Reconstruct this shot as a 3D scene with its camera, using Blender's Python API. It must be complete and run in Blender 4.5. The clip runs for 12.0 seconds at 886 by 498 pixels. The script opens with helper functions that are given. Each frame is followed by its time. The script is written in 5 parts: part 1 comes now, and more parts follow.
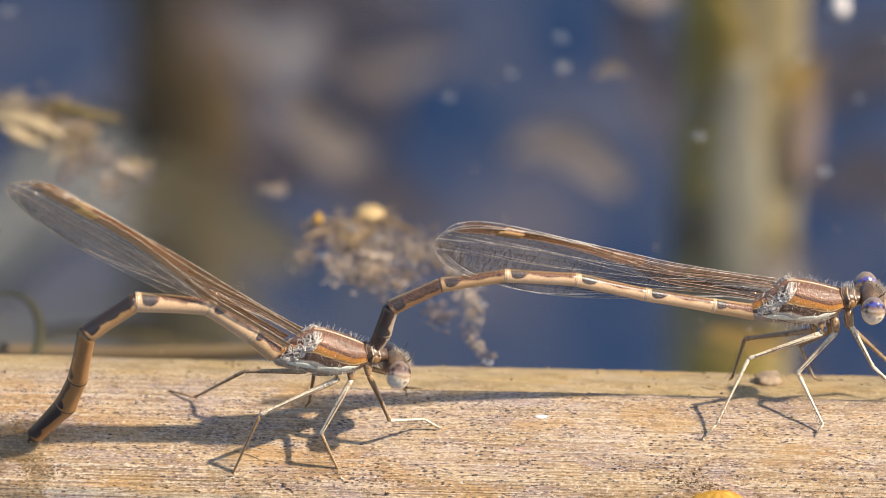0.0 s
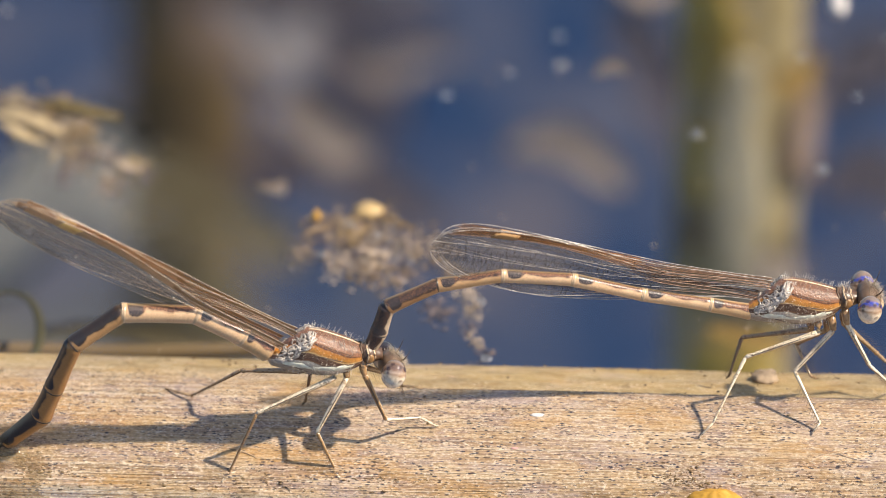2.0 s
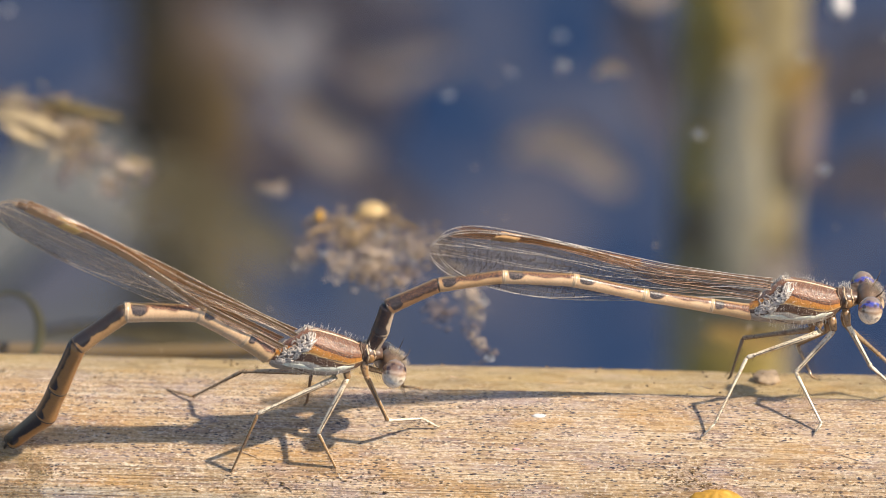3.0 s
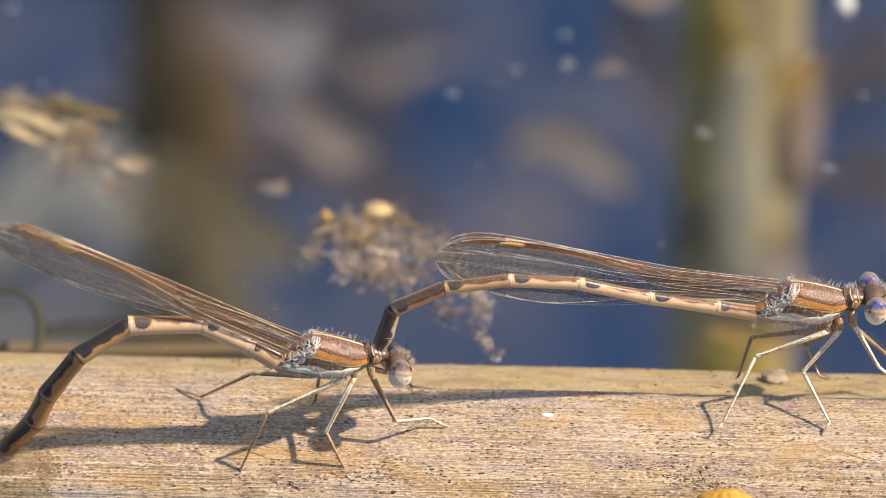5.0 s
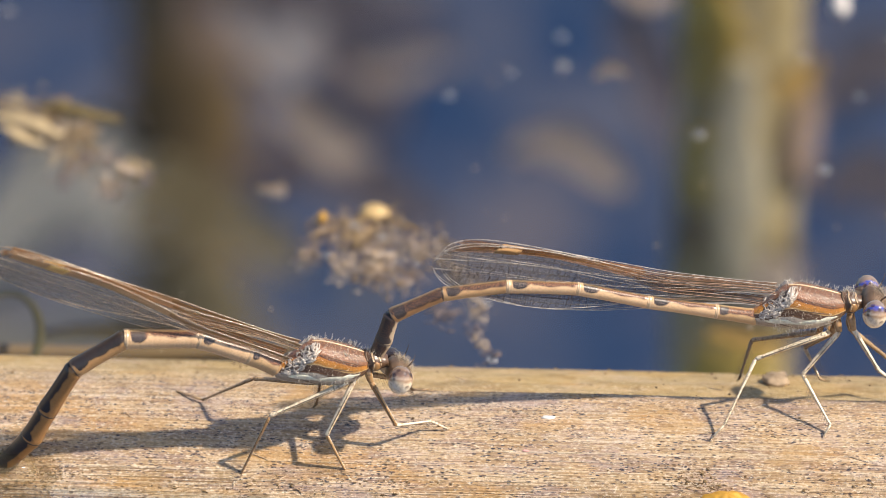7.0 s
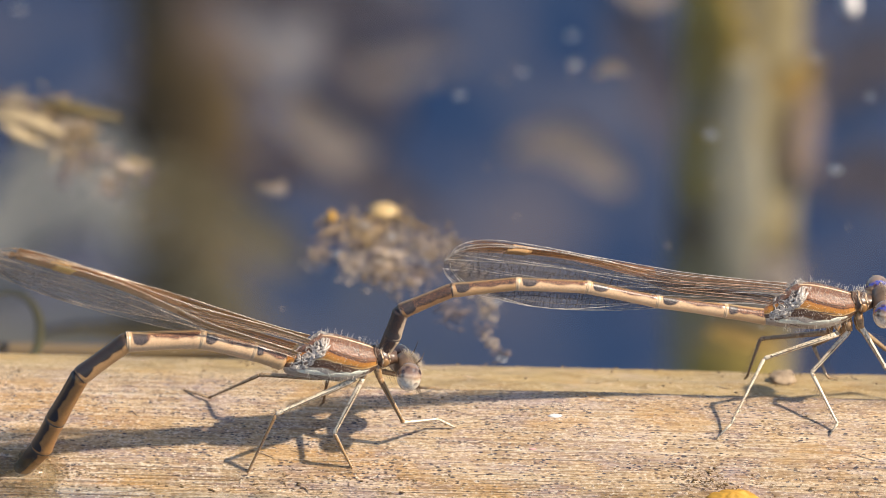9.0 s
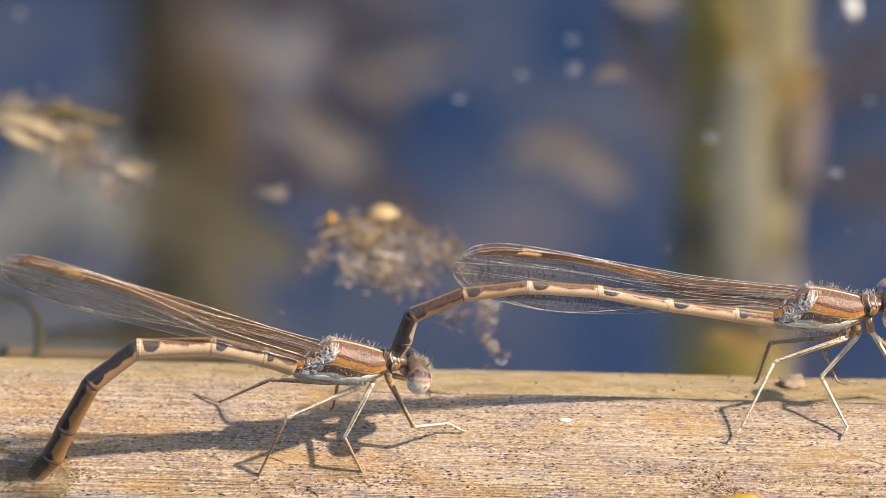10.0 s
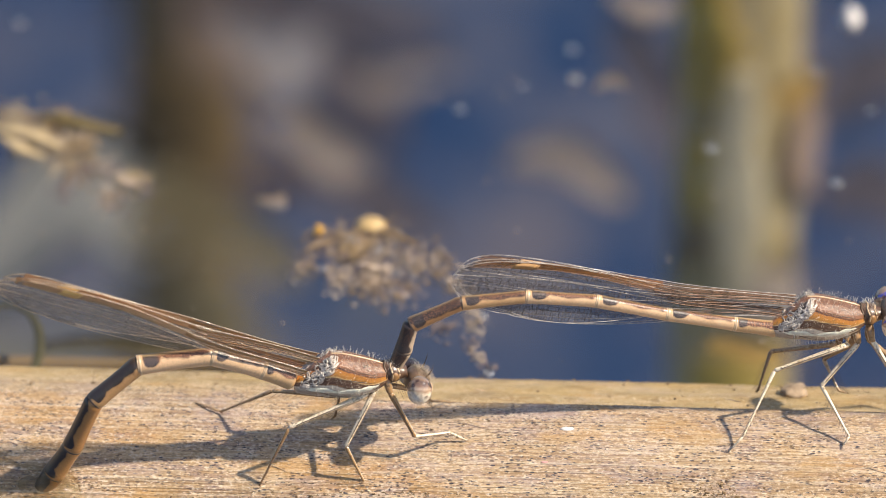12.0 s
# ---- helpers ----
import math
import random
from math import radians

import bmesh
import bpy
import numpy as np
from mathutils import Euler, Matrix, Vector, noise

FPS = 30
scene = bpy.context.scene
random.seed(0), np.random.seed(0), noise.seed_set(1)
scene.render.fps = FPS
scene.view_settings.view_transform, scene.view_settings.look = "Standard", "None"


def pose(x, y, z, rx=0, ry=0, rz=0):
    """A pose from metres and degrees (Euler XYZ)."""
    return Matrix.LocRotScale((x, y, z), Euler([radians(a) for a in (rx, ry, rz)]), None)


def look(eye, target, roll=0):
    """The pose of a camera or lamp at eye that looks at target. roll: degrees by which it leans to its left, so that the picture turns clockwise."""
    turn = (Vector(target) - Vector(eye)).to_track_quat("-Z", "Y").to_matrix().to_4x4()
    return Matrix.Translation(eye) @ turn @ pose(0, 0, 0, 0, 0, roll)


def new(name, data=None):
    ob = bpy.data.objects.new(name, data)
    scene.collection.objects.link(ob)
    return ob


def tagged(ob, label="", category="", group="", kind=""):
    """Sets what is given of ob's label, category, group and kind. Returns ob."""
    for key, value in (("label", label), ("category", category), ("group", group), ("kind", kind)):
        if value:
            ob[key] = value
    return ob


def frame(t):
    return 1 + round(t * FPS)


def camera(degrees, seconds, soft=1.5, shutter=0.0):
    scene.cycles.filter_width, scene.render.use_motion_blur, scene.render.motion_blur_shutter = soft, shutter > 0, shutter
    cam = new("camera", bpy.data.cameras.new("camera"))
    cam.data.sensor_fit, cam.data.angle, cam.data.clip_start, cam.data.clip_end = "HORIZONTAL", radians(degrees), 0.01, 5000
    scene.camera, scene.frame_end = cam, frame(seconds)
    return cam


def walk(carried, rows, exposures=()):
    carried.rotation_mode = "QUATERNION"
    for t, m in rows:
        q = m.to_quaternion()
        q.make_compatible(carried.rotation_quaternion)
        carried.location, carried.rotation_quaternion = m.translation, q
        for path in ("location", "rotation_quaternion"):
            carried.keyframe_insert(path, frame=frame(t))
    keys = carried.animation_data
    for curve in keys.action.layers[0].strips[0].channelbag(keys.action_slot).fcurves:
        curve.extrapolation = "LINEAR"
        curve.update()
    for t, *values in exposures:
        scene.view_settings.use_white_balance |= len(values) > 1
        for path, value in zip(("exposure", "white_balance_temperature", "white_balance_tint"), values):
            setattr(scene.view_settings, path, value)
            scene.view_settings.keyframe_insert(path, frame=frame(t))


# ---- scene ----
MM = 0.001
ELEV = 28.0                     # how far the camera looks down, degrees
CAM_DIST, AIM_Z = 403.6, 16.1   # millimetres
FEMALE_AT, MALE_AT, FEMALE_YAW, MALE_YAW = (-7.03, -0.69, 3.17), (22.41, 2.07, 3.96), 7.0, 5.2

# ---- camera: on a stand, nodding a little ----
cam = camera(8.0, 12.0, soft=0.8)
cam.data.dof.use_dof = True
cam.data.dof.focus_distance = 0.4075
cam.data.dof.aperture_fstop = 29.0
# seconds and upward nod in thousandths of a degree
NOD = [(0, 0), (0.5, -3), (1, -8), (1.5, -15), (2, -15), (2.5, -15), (3, -8), (5, -15), (5.5, -6), (6, 7), (6.5, 9), (7, 7),
       (9, -8), (9.5, 6), (10, 31), (10.5, 51), (11, 66), (11.5, 87), (12, 110)]
EYE = (0, -CAM_DIST * MM * math.cos(radians(ELEV)), (AIM_Z + CAM_DIST * math.sin(radians(ELEV))) * MM)
walk(cam, [(t, pose(*EYE, 90 - ELEV + n / 1000)) for t, n in NOD])

# ---- light ----
SUN_EL, SUN_AZ = 48.5, -15.0    # azimuth from +x towards +y
to_sun = Vector((math.cos(radians(SUN_EL)) * math.cos(radians(SUN_AZ)), math.cos(radians(SUN_EL)) * math.sin(radians(SUN_AZ)),
                 math.sin(radians(SUN_EL))))
world = bpy.data.worlds.new("sky")
scene.world = world
world.use_nodes = True
sky = world.node_tree.nodes.new("ShaderNodeTexSky")
sky.sky_type, sky.sun_disc = "NISHITA", False
sky.sun_elevation, sky.sun_rotation = radians(SUN_EL), radians(90 - SUN_AZ)
world.node_tree.nodes["Background"].inputs["Strength"].default_value = 0.125
world.node_tree.links.new(sky.outputs["Color"], world.node_tree.nodes["Background"].inputs["Color"])
sun = new("sun", bpy.data.lights.new("sun", "SUN"))
sun.data.energy, sun.data.angle, sun.data.color = 5.0, radians(1.5), (1.0, 0.90, 0.735)
sun.matrix_world = look(to_sun * 3, (0, 0, 0))
scene.view_settings.exposure = 0.20


# ---- materials ----
class Mat:
    """A node material with short ways to add nodes."""

    def __init__(self, name, rough=0.5, metal=0.0, spec=0.5):
        self.m = bpy.data.materials.new(name)
        self.m.use_nodes = True
        self.nt = self.m.node_tree
        self.b = self.nt.nodes["Principled BSDF"]
        self.b.inputs["Roughness"].default_value = rough
        self.b.inputs["Metallic"].default_value = metal
        self.b.inputs["Specular IOR Level"].default_value = spec

    def put(self, v, sock):
        if isinstance(v, bpy.types.NodeSocket):
            self.nt.links.new(v, sock)
        elif v is not None:
            sock.default_value = v

    def coord(self, which="Object", scale=(1, 1, 1)):
        c = self.nt.nodes.new("ShaderNodeTexCoord").outputs[which]
        m = self.nt.nodes.new("ShaderNodeMapping")
        m.inputs["Scale"].default_value = scale
        self.nt.links.new(c, m.inputs["Vector"])
        return m.outputs["Vector"]

    def noise(self, vec, scale=1.0, detail=4.0, rough=0.55, distort=0.0):
        n = self.nt.nodes.new("ShaderNodeTexNoise")
        self.put(vec, n.inputs["Vector"])
        n.inputs["Scale"].default_value, n.inputs["Detail"].default_value = scale, detail
        n.inputs["Roughness"].default_value, n.inputs["Distortion"].default_value = rough, distort
        return n.outputs["Fac"]

    def cells(self, vec, scale=1.0, feature="F1", rand=1.0):
        n = self.nt.nodes.new("ShaderNodeTexVoronoi")
        self.put(vec, n.inputs["Vector"])
        n.feature = feature
        n.inputs["Scale"].default_value, n.inputs["Randomness"].default_value = scale, rand
        return n.outputs["Distance"]

    def ramp(self, fac, stops):
        n = self.nt.nodes.new("ShaderNodeValToRGB")
        els = n.color_ramp.elements
        els.remove(els[1])
        els[0].position = stops[0][0]
        for p, _ in stops[1:]:
            els.new(p)
        for el, (p, c) in zip(els, stops):
            el.color = (c, c, c, 1) if isinstance(c, (int, float)) else (*c, 1)
        self.put(fac, n.inputs["Fac"])
        return n.outputs["Color"]

    def mix(self, fac, a, b, kind="MIX"):
        n = self.nt.nodes.new("ShaderNodeMix")
        n.data_type, n.blend_type = "RGBA", kind
        self.put(fac, n.inputs["Factor"])
        for v, s in ((a, n.inputs[6]), (b, n.inputs[7])):
            self.put((*v, 1) if isinstance(v, tuple) else v, s)
        return n.outputs[2]

    def math(self, op, a, b=0.0):
        n = self.nt.nodes.new("ShaderNodeMath")
        n.operation = op
        self.put(a, n.inputs[0])
        self.put(b, n.inputs[1])
        return n.outputs[0]

    def uv(self):
        n = self.nt.nodes.new("ShaderNodeSeparateXYZ")
        c = self.nt.nodes.new("ShaderNodeTexCoord")
        self.nt.links.new(c.outputs["UV"], n.inputs[0])
        return n.outputs[0], n.outputs[1]

    def color(self, c):
        self.put((*c, 1) if isinstance(c, tuple) else c, self.b.inputs["Base Color"])
        return self

    def bump(self, h, strength=0.3, dist=0.0001):
        n = self.nt.nodes.new("ShaderNodeBump")
        n.inputs["Strength"].default_value, n.inputs["Distance"].default_value = strength, dist
        self.put(h, n.inputs["Height"])
        self.nt.links.new(n.outputs["Normal"], self.b.inputs["Normal"])
        return self

    def rough(self, v):
        self.put(v, self.b.inputs["Roughness"])
        return self


def plain(name, c, rough=0.5, spec=0.5, vary=0.25, scale=2000, metal=0.0, bump=0.3):
    """One colour with grain at two scales."""
    a = Mat(name, rough, metal, spec)
    v = a.coord()
    n = a.mix(0.5, a.noise(v, scale), a.noise(v, scale * 0.17))
    dark, light = tuple(x * (1 - vary) for x in c), tuple(min(1, x * (1 + vary)) for x in c)
    a.color(a.ramp(n, [(0.3, dark), (0.7, light)]))
    return a.bump(n, bump, 0.00003).m


def reed_bark():
    a = Mat("reed_bark", 0.55, 0, 0.45)
    fibre = a.noise(a.coord(scale=(22, 5200, 5200)), 1.0, 3, 0.65)
    thread = a.noise(a.coord(scale=(70, 9500, 9500)), 1.0, 2, 0.6)
    big = a.noise(a.coord(scale=(70, 170, 170)), 1.0, 6, 0.62)
    mid = a.noise(a.coord(scale=(300, 900, 900)), 1.0, 6, 0.7)
    base = a.ramp(big, [(0.32, (0.32, 0.18, 0.08)), (0.43, (0.53, 0.345, 0.18)), (0.54, (0.66, 0.46, 0.28)), (0.61, (0.60, 0.34, 0.14)), (0.70, (0.40, 0.20, 0.075))])
    base = a.mix(a.ramp(mid, [(0.48, 0.0), (0.62, 0.75)]), base, (0.34, 0.24, 0.24))
    # broad honey-brown and mauve weathering
    broad = a.noise(a.coord(scale=(150, 330, 330)), 1.0, 5, 0.68)
    gold = a.ramp(broad, [(0.52, 0.0), (0.62, 0.42)])
    mauve = a.ramp(broad, [(0.36, 0.40), (0.46, 0.0)])
    # pale and brown fibres side by side
    base = a.mix(a.ramp(fibre, [(0.34, 0.78), (0.47, 0.0)]), base, (0.36, 0.21, 0.105))
    base = a.mix(a.ramp(fibre, [(0.53, 0.0), (0.65, 0.70)]), base, (0.80, 0.63, 0.45))
    base = a.mix(a.ramp(thread, [(0.36, 0.55), (0.47, 0.0)]), base, (0.40, 0.25, 0.14))
    base = a.mix(a.ramp(thread, [(0.55, 0.0), (0.68, 0.65)]), base, (0.84, 0.68, 0.50))
    # how far down the front and the back of the stem
    xyz = a.nt.nodes.new("ShaderNodeSeparateXYZ")
    a.put(a.coord(scale=(1000, 1000, 1000)), xyz.inputs[0])
    along = a.math("ADD", xyz.outputs[1], a.math("MULTIPLY", a.math("SUBTRACT", big, 0.5), 5.0))
    along = a.math("MULTIPLY", a.math("ADD", along, 14.0), 1 / 28)
    # blue-black dashes in broken rows, thin on the wet back and towards the water
    wob = a.noise(a.coord(scale=(2300, 5200, 5200)), 1.0, 2)
    near = a.math("ADD", a.cells(a.coord(scale=(1700, 4300, 4300)), 1.0), a.math("MULTIPLY", a.math("SUBTRACT", wob, 0.5), 0.30))
    small = a.math("ADD", a.cells(a.coord(scale=(2700, 7000, 7000)), 1.0), a.math("MULTIPLY", a.math("SUBTRACT", wob, 0.5), 0.3))
    where = a.noise(a.coord(scale=(240, 480, 480)), 1.0, 4)
    some = a.math("MULTIPLY", a.ramp(where, [(0.36, 0.35), (0.52, 1.0)]), a.ramp(along, [(0.10, 0.4), (0.25, 1.0), (0.56, 1.0), (0.62, 0.12)]))
    dots = a.math("MAXIMUM", a.ramp(near, [(0.22, 1.0), (0.30, 0.0)]), a.math("MULTIPLY", a.ramp(small, [(0.24, 1.0), (0.32, 0.0)]), a.ramp(mid, [(0.40, 0.1), (0.54, 1.0)])))
    base = a.mix(a.math("MULTIPLY", dots, some), base, (0.03, 0.03, 0.052))
    sand = a.noise(a.coord(scale=(3600, 7000, 7000)), 1.0, 3, 0.7)
    base = a.mix(a.ramp(sand, [(0.36, 0.7), (0.46, 0.0)]), base, (0.28, 0.17, 0.10))
    base = a.mix(a.ramp(sand, [(0.55, 0.0), (0.64, 0.85)]), base, (0.86, 0.71, 0.54))
    base = a.mix(mauve, a.mix(gold, base, (0.55, 0.31, 0.10)), (0.50, 0.38, 0.37))
    # yellow-olive algae on the back and moss towards the water in front
    stain = a.noise(a.coord(scale=(420, 950, 950)), 1.0, 6, 0.75)
    base = a.mix(a.math("MULTIPLY", a.ramp(along, [(0.50, 0.0), (0.60, 0.55)]), a.ramp(mid, [(0.36, 0.4), (0.6, 1.0)])), base, (0.46, 0.33, 0.10))
    base = a.mix(a.math("MULTIPLY", a.ramp(along, [(0.08, 1.0), (0.24, 0.22), (0.45, 0.12), (0.60, 0.5)]), a.ramp(stain, [(0.50, 0.0), (0.60, 0.9)])), base, (0.21, 0.13, 0.045))
    a.color(base)
    a.rough(a.ramp(mid, [(0.3, 0.42), (0.7, 0.68)]))
    h = a.math("ADD", a.math("MULTIPLY", fibre, 1.0), a.math("ADD", a.math("MULTIPLY", thread, 0.5), a.math("MULTIPLY", sand, 0.35)))
    return a.bump(h, 1.0, 0.00022).m


def water_surface(name, tint, ripple, depth):
    m = bpy.data.materials.new(name)
    m.use_nodes = True
    nt = m.node_tree
    nt.nodes.remove(nt.nodes["Principled BSDF"])
    clear, gloss, mixer = (nt.nodes.new("ShaderNodeBsdfTransparent"), nt.nodes.new("ShaderNodeBsdfGlossy"), nt.nodes.new("ShaderNodeMixShader"))
    bmp, noi, co = nt.nodes.new("ShaderNodeBump"), nt.nodes.new("ShaderNodeTexNoise"), nt.nodes.new("ShaderNodeTexCoord")
    clear.inputs["Color"].default_value = tint
    gloss.inputs["Roughness"].default_value = 0.02
    mixer.inputs[0].default_value = 0.062
    noi.inputs["Scale"].default_value, noi.inputs["Detail"].default_value = ripple, 2
    bmp.inputs["Strength"].default_value, bmp.inputs["Distance"].default_value = 0.35, depth
    nt.links.new(co.outputs["Object"], noi.inputs["Vector"])
    nt.links.new(noi.outputs["Fac"], bmp.inputs["Height"])
    nt.links.new(bmp.outputs["Normal"], gloss.inputs["Normal"])
    nt.links.new(clear.outputs[0], mixer.inputs[1])
    nt.links.new(gloss.outputs[0], mixer.inputs[2])
    nt.links.new(mixer.outputs[0], nt.nodes["Material Output"].inputs["Surface"])
    return m


def turbid_water():
    """A shallow puddle, cloudy with silt."""
    a = Mat("puddle_water", 0.06, 0, 0.6)
    n = a.noise(a.coord(scale=(420, 700, 700)), 1.0, 4, 0.6)
    ripple = a.noise(a.coord(scale=(1100, 1500, 1500)), 1.0, 2, 0.5, 1.5)
    a.color(a.ramp(n, [(0.35, (0.22, 0.15, 0.06)), (0.65, (0.46, 0.34, 0.19))]))
    a.bump(ripple, 0.6, 0.0002)
    clear, mixer = a.nt.nodes.new("ShaderNodeBsdfTransparent"), a.nt.nodes.new("ShaderNodeMixShader")
    clear.inputs["Color"].default_value = (0.97, 0.94, 0.90, 1)
    a.put(a.ramp(n, [(0.35, 0.10), (0.65, 0.34)]), mixer.inputs[0])
    a.nt.links.new(clear.outputs[0], mixer.inputs[1])
    a.nt.links.new(a.b.outputs[0], mixer.inputs[2])
    a.nt.links.new(mixer.outputs[0], a.nt.nodes["Material Output"].inputs["Surface"])
    return a.m


def pond_bed():
    a = Mat("pond_bed_silt", 0.9, 0, 0.1)
    n = a.noise(a.coord(scale=(26, 13, 13)), 1.0, 3, 0.5)
    n2 = a.noise(a.coord(scale=(60, 30, 30)), 1.0, 3, 0.5)
    c = a.ramp(n, [(0.42, (0.013, 0.031, 0.080)), (0.54, (0.024, 0.042, 0.090)), (0.66, (0.10, 0.085, 0.10))])
    c = a.mix(a.ramp(n2, [(0.50, 0.0), (0.68, 0.6)]), c, (0.17, 0.135, 0.125))
    # a bank of olive mud on the near side
    xyz = a.nt.nodes.new("ShaderNodeSeparateXYZ")
    a.put(a.coord(), xyz.inputs[0])
    dx, dy = a.math("ADD", xyz.outputs[0], 0.13), a.math("SUBTRACT", xyz.outputs[1], 0.49)
    far = a.math("SQRT", a.math("ADD", a.math("MULTIPLY", dx, dx), a.math("MULTIPLY", dy, dy)))
    bank = a.ramp(a.math("ADD", far, a.math("MULTIPLY", a.math("SUBTRACT", n2, 0.5), 0.2)), [(0.075, 1.0), (0.135, 0.0)])
    a.color(a.mix(bank, c, a.mix(a.ramp(n, [(0.4, 0.0), (0.6, 1.0)]), (0.13, 0.115, 0.085), (0.20, 0.15, 0.085))))
    return a.m


def stem_skin():
    a = Mat("submerged_stem_skin", 0.6, 0, 0.3)
    n = a.noise(a.coord(scale=(130, 130, 70)), 1.0, 3, 0.5, 1.2)
    c = a.ramp(n, [(0.36, (0.16, 0.12, 0.06)), (0.45, (0.46, 0.32, 0.12)), (0.53, (0.48, 0.37, 0.21)), (0.60, (0.42, 0.28, 0.10)), (0.68, (0.16, 0.12, 0.06))])
    return a.color(c).m


def abdomen_skin(name, light, dark, split, spot, fleck):
    """Side colour below, dark bronze band above, with a dark lobe near the hind end."""
    a = Mat(name, 0.30, 0, 0.7)
    u, v = a.uv()
    grain = a.noise(a.coord(scale=(9000, 9000, 9000)), 1.0, 3)
    soft = a.noise(a.coord(scale=(1300, 1300, 1300)), 1.0, 3)
    edge = a.ramp(u, [(0.03, 0.0), (0.075, 0.24), (0.16, 0.29), (0.45, 0.27), (0.62, 0.22), (0.70, 0.18), (0.76, 0.2 + 0.55 * spot), (0.82, 0.2 + 0.95 * spot), (0.88, 0.2 + spot), (0.92, 0.2 + 0.75 * spot), (0.945, 0.0)])
    t = a.math("ADD", a.math("SUBTRACT", v, split + 0.2), a.math("ADD", edge, a.math("MULTIPLY", a.math("SUBTRACT", soft, 0.5), 0.34)))
    band = a.ramp(a.math("ADD", t, 0.5), [(0.485, 0.0), (0.515, 1.0)])
    seam = a.ramp(a.math("ADD", t, 0.5), [(0.44, 0.0), (0.475, 0.55), (0.5, 0.0)])
    low = a.mix(a.ramp(soft, [(0.35, 0.0), (0.75, 0.5)]), light, tuple(x * y for x, y in zip(light, (0.86, 0.72, 0.58))))
    low = a.mix(a.ramp(grain, [(0.54, 0.0), (0.68, 0.35)]), low, tuple(min(1, x * 1.3) for x in light))
    low = a.mix(a.ramp(grain, [(0.34, 0.3), (0.46, 0.0)]), low, tuple(x * 0.55 for x in light))
    low = a.mix(seam, low, (0.12, 0.07, 0.05))
    cell = a.cells(a.coord(scale=(14000, 14000, 14000)), 1.0)
    lobe = a.ramp(u, [(0.72, 0.0), (0.76, 1.0), (0.92, 1.0), (0.94, 0.0)])
    deep = a.mix(lobe, dark, (0.035, 0.027, 0.026))
    top = a.mix(a.ramp(cell, [(0.30, fleck), (0.55, 0.0)]), deep, a.mix(lobe, (0.52, 0.24, 0.12), (0.26, 0.18, 0.15)))
    ridge = a.mix(a.ramp(v, [(0.965, 0.0), (0.995, 0.7 * fleck)]), top, (0.60, 0.40, 0.18))
    a.color(a.mix(band, low, ridge))
    return a.bump(grain, 0.3, 0.00003).m


def thorax_skin():
    a = Mat("thorax_skin", 0.30, 0, 0.8)
    u, v = a.uv()
    soft = a.noise(a.coord(scale=(800, 800, 800)), 1.0, 3)
    grain = a.noise(a.coord(scale=(7000, 7000, 7000)), 1.0, 3)
    cell = a.cells(a.coord(scale=(15000, 15000, 15000)), 1.0)
    v = a.math("ADD", v, a.math("MULTIPLY", a.math("SUBTRACT", u, 0.48), 0.50))
    s = a.math("ADD", v, a.math("MULTIPLY", a.math("SUBTRACT", soft, 0.5), 0.16))
    c = a.ramp(s, [(0.15, (0.42, 0.33, 0.25)), (0.30, (0.70, 0.58, 0.45)), (0.37, (0.86, 0.75, 0.60)), (0.40, (0.30, 0.15, 0.07)), (0.43, (0.11, 0.05, 0.028)), (0.58, (0.15, 0.07, 0.035)),
                   (0.595, (0.20, 0.09, 0.04)), (0.60, (0.74, 0.50, 0.25)), (0.625, (0.72, 0.44, 0.18)), (0.64, (0.56, 0.24, 0.05)), (0.72, (0.68, 0.29, 0.05)), (0.80, (0.56, 0.20, 0.04)),
                   (0.815, (0.06, 0.025, 0.015)), (0.835, (0.07, 0.03, 0.02)), (0.855, (0.30, 0.12, 0.06)), (0.95, (0.24, 0.10, 0.05)), (0.99, (0.15, 0.07, 0.04))])
    c = a.mix(a.math("MULTIPLY", a.ramp(s, [(0.36, 1.0), (0.40, 0.0)]), a.ramp(soft, [(0.48, 0.0), (0.62, 0.7)])), c, (0.44, 0.32, 0.23))
    # pale dots on the dark band, copper grains on the back
    dots = a.math("MULTIPLY", a.ramp(cell, [(0.22, 0.8), (0.34, 0.0)]), a.ramp(s, [(0.41, 0.0), (0.45, 0.9), (0.57, 0.9), (0.62, 0.0)]))
    c = a.mix(dots, c, (0.66, 0.54, 0.42))
    back = a.math("MULTIPLY", a.ramp(cell, [(0.28, 0.85), (0.55, 0.0)]), a.ramp(s, [(0.79, 0.15), (0.83, 1.0)]))
    c = a.mix(back, c, (0.44, 0.20, 0.09))
    c = a.mix(a.ramp(grain, [(0.36, 0.6), (0.46, 0.0)]), c, a.mix(0.6, c, (0.06, 0.03, 0.02)))
    a.color(c)
    return a.bump(a.math("ADD", grain, a.math("MULTIPLY", cell, -0.6)), 0.6, 0.00005).m


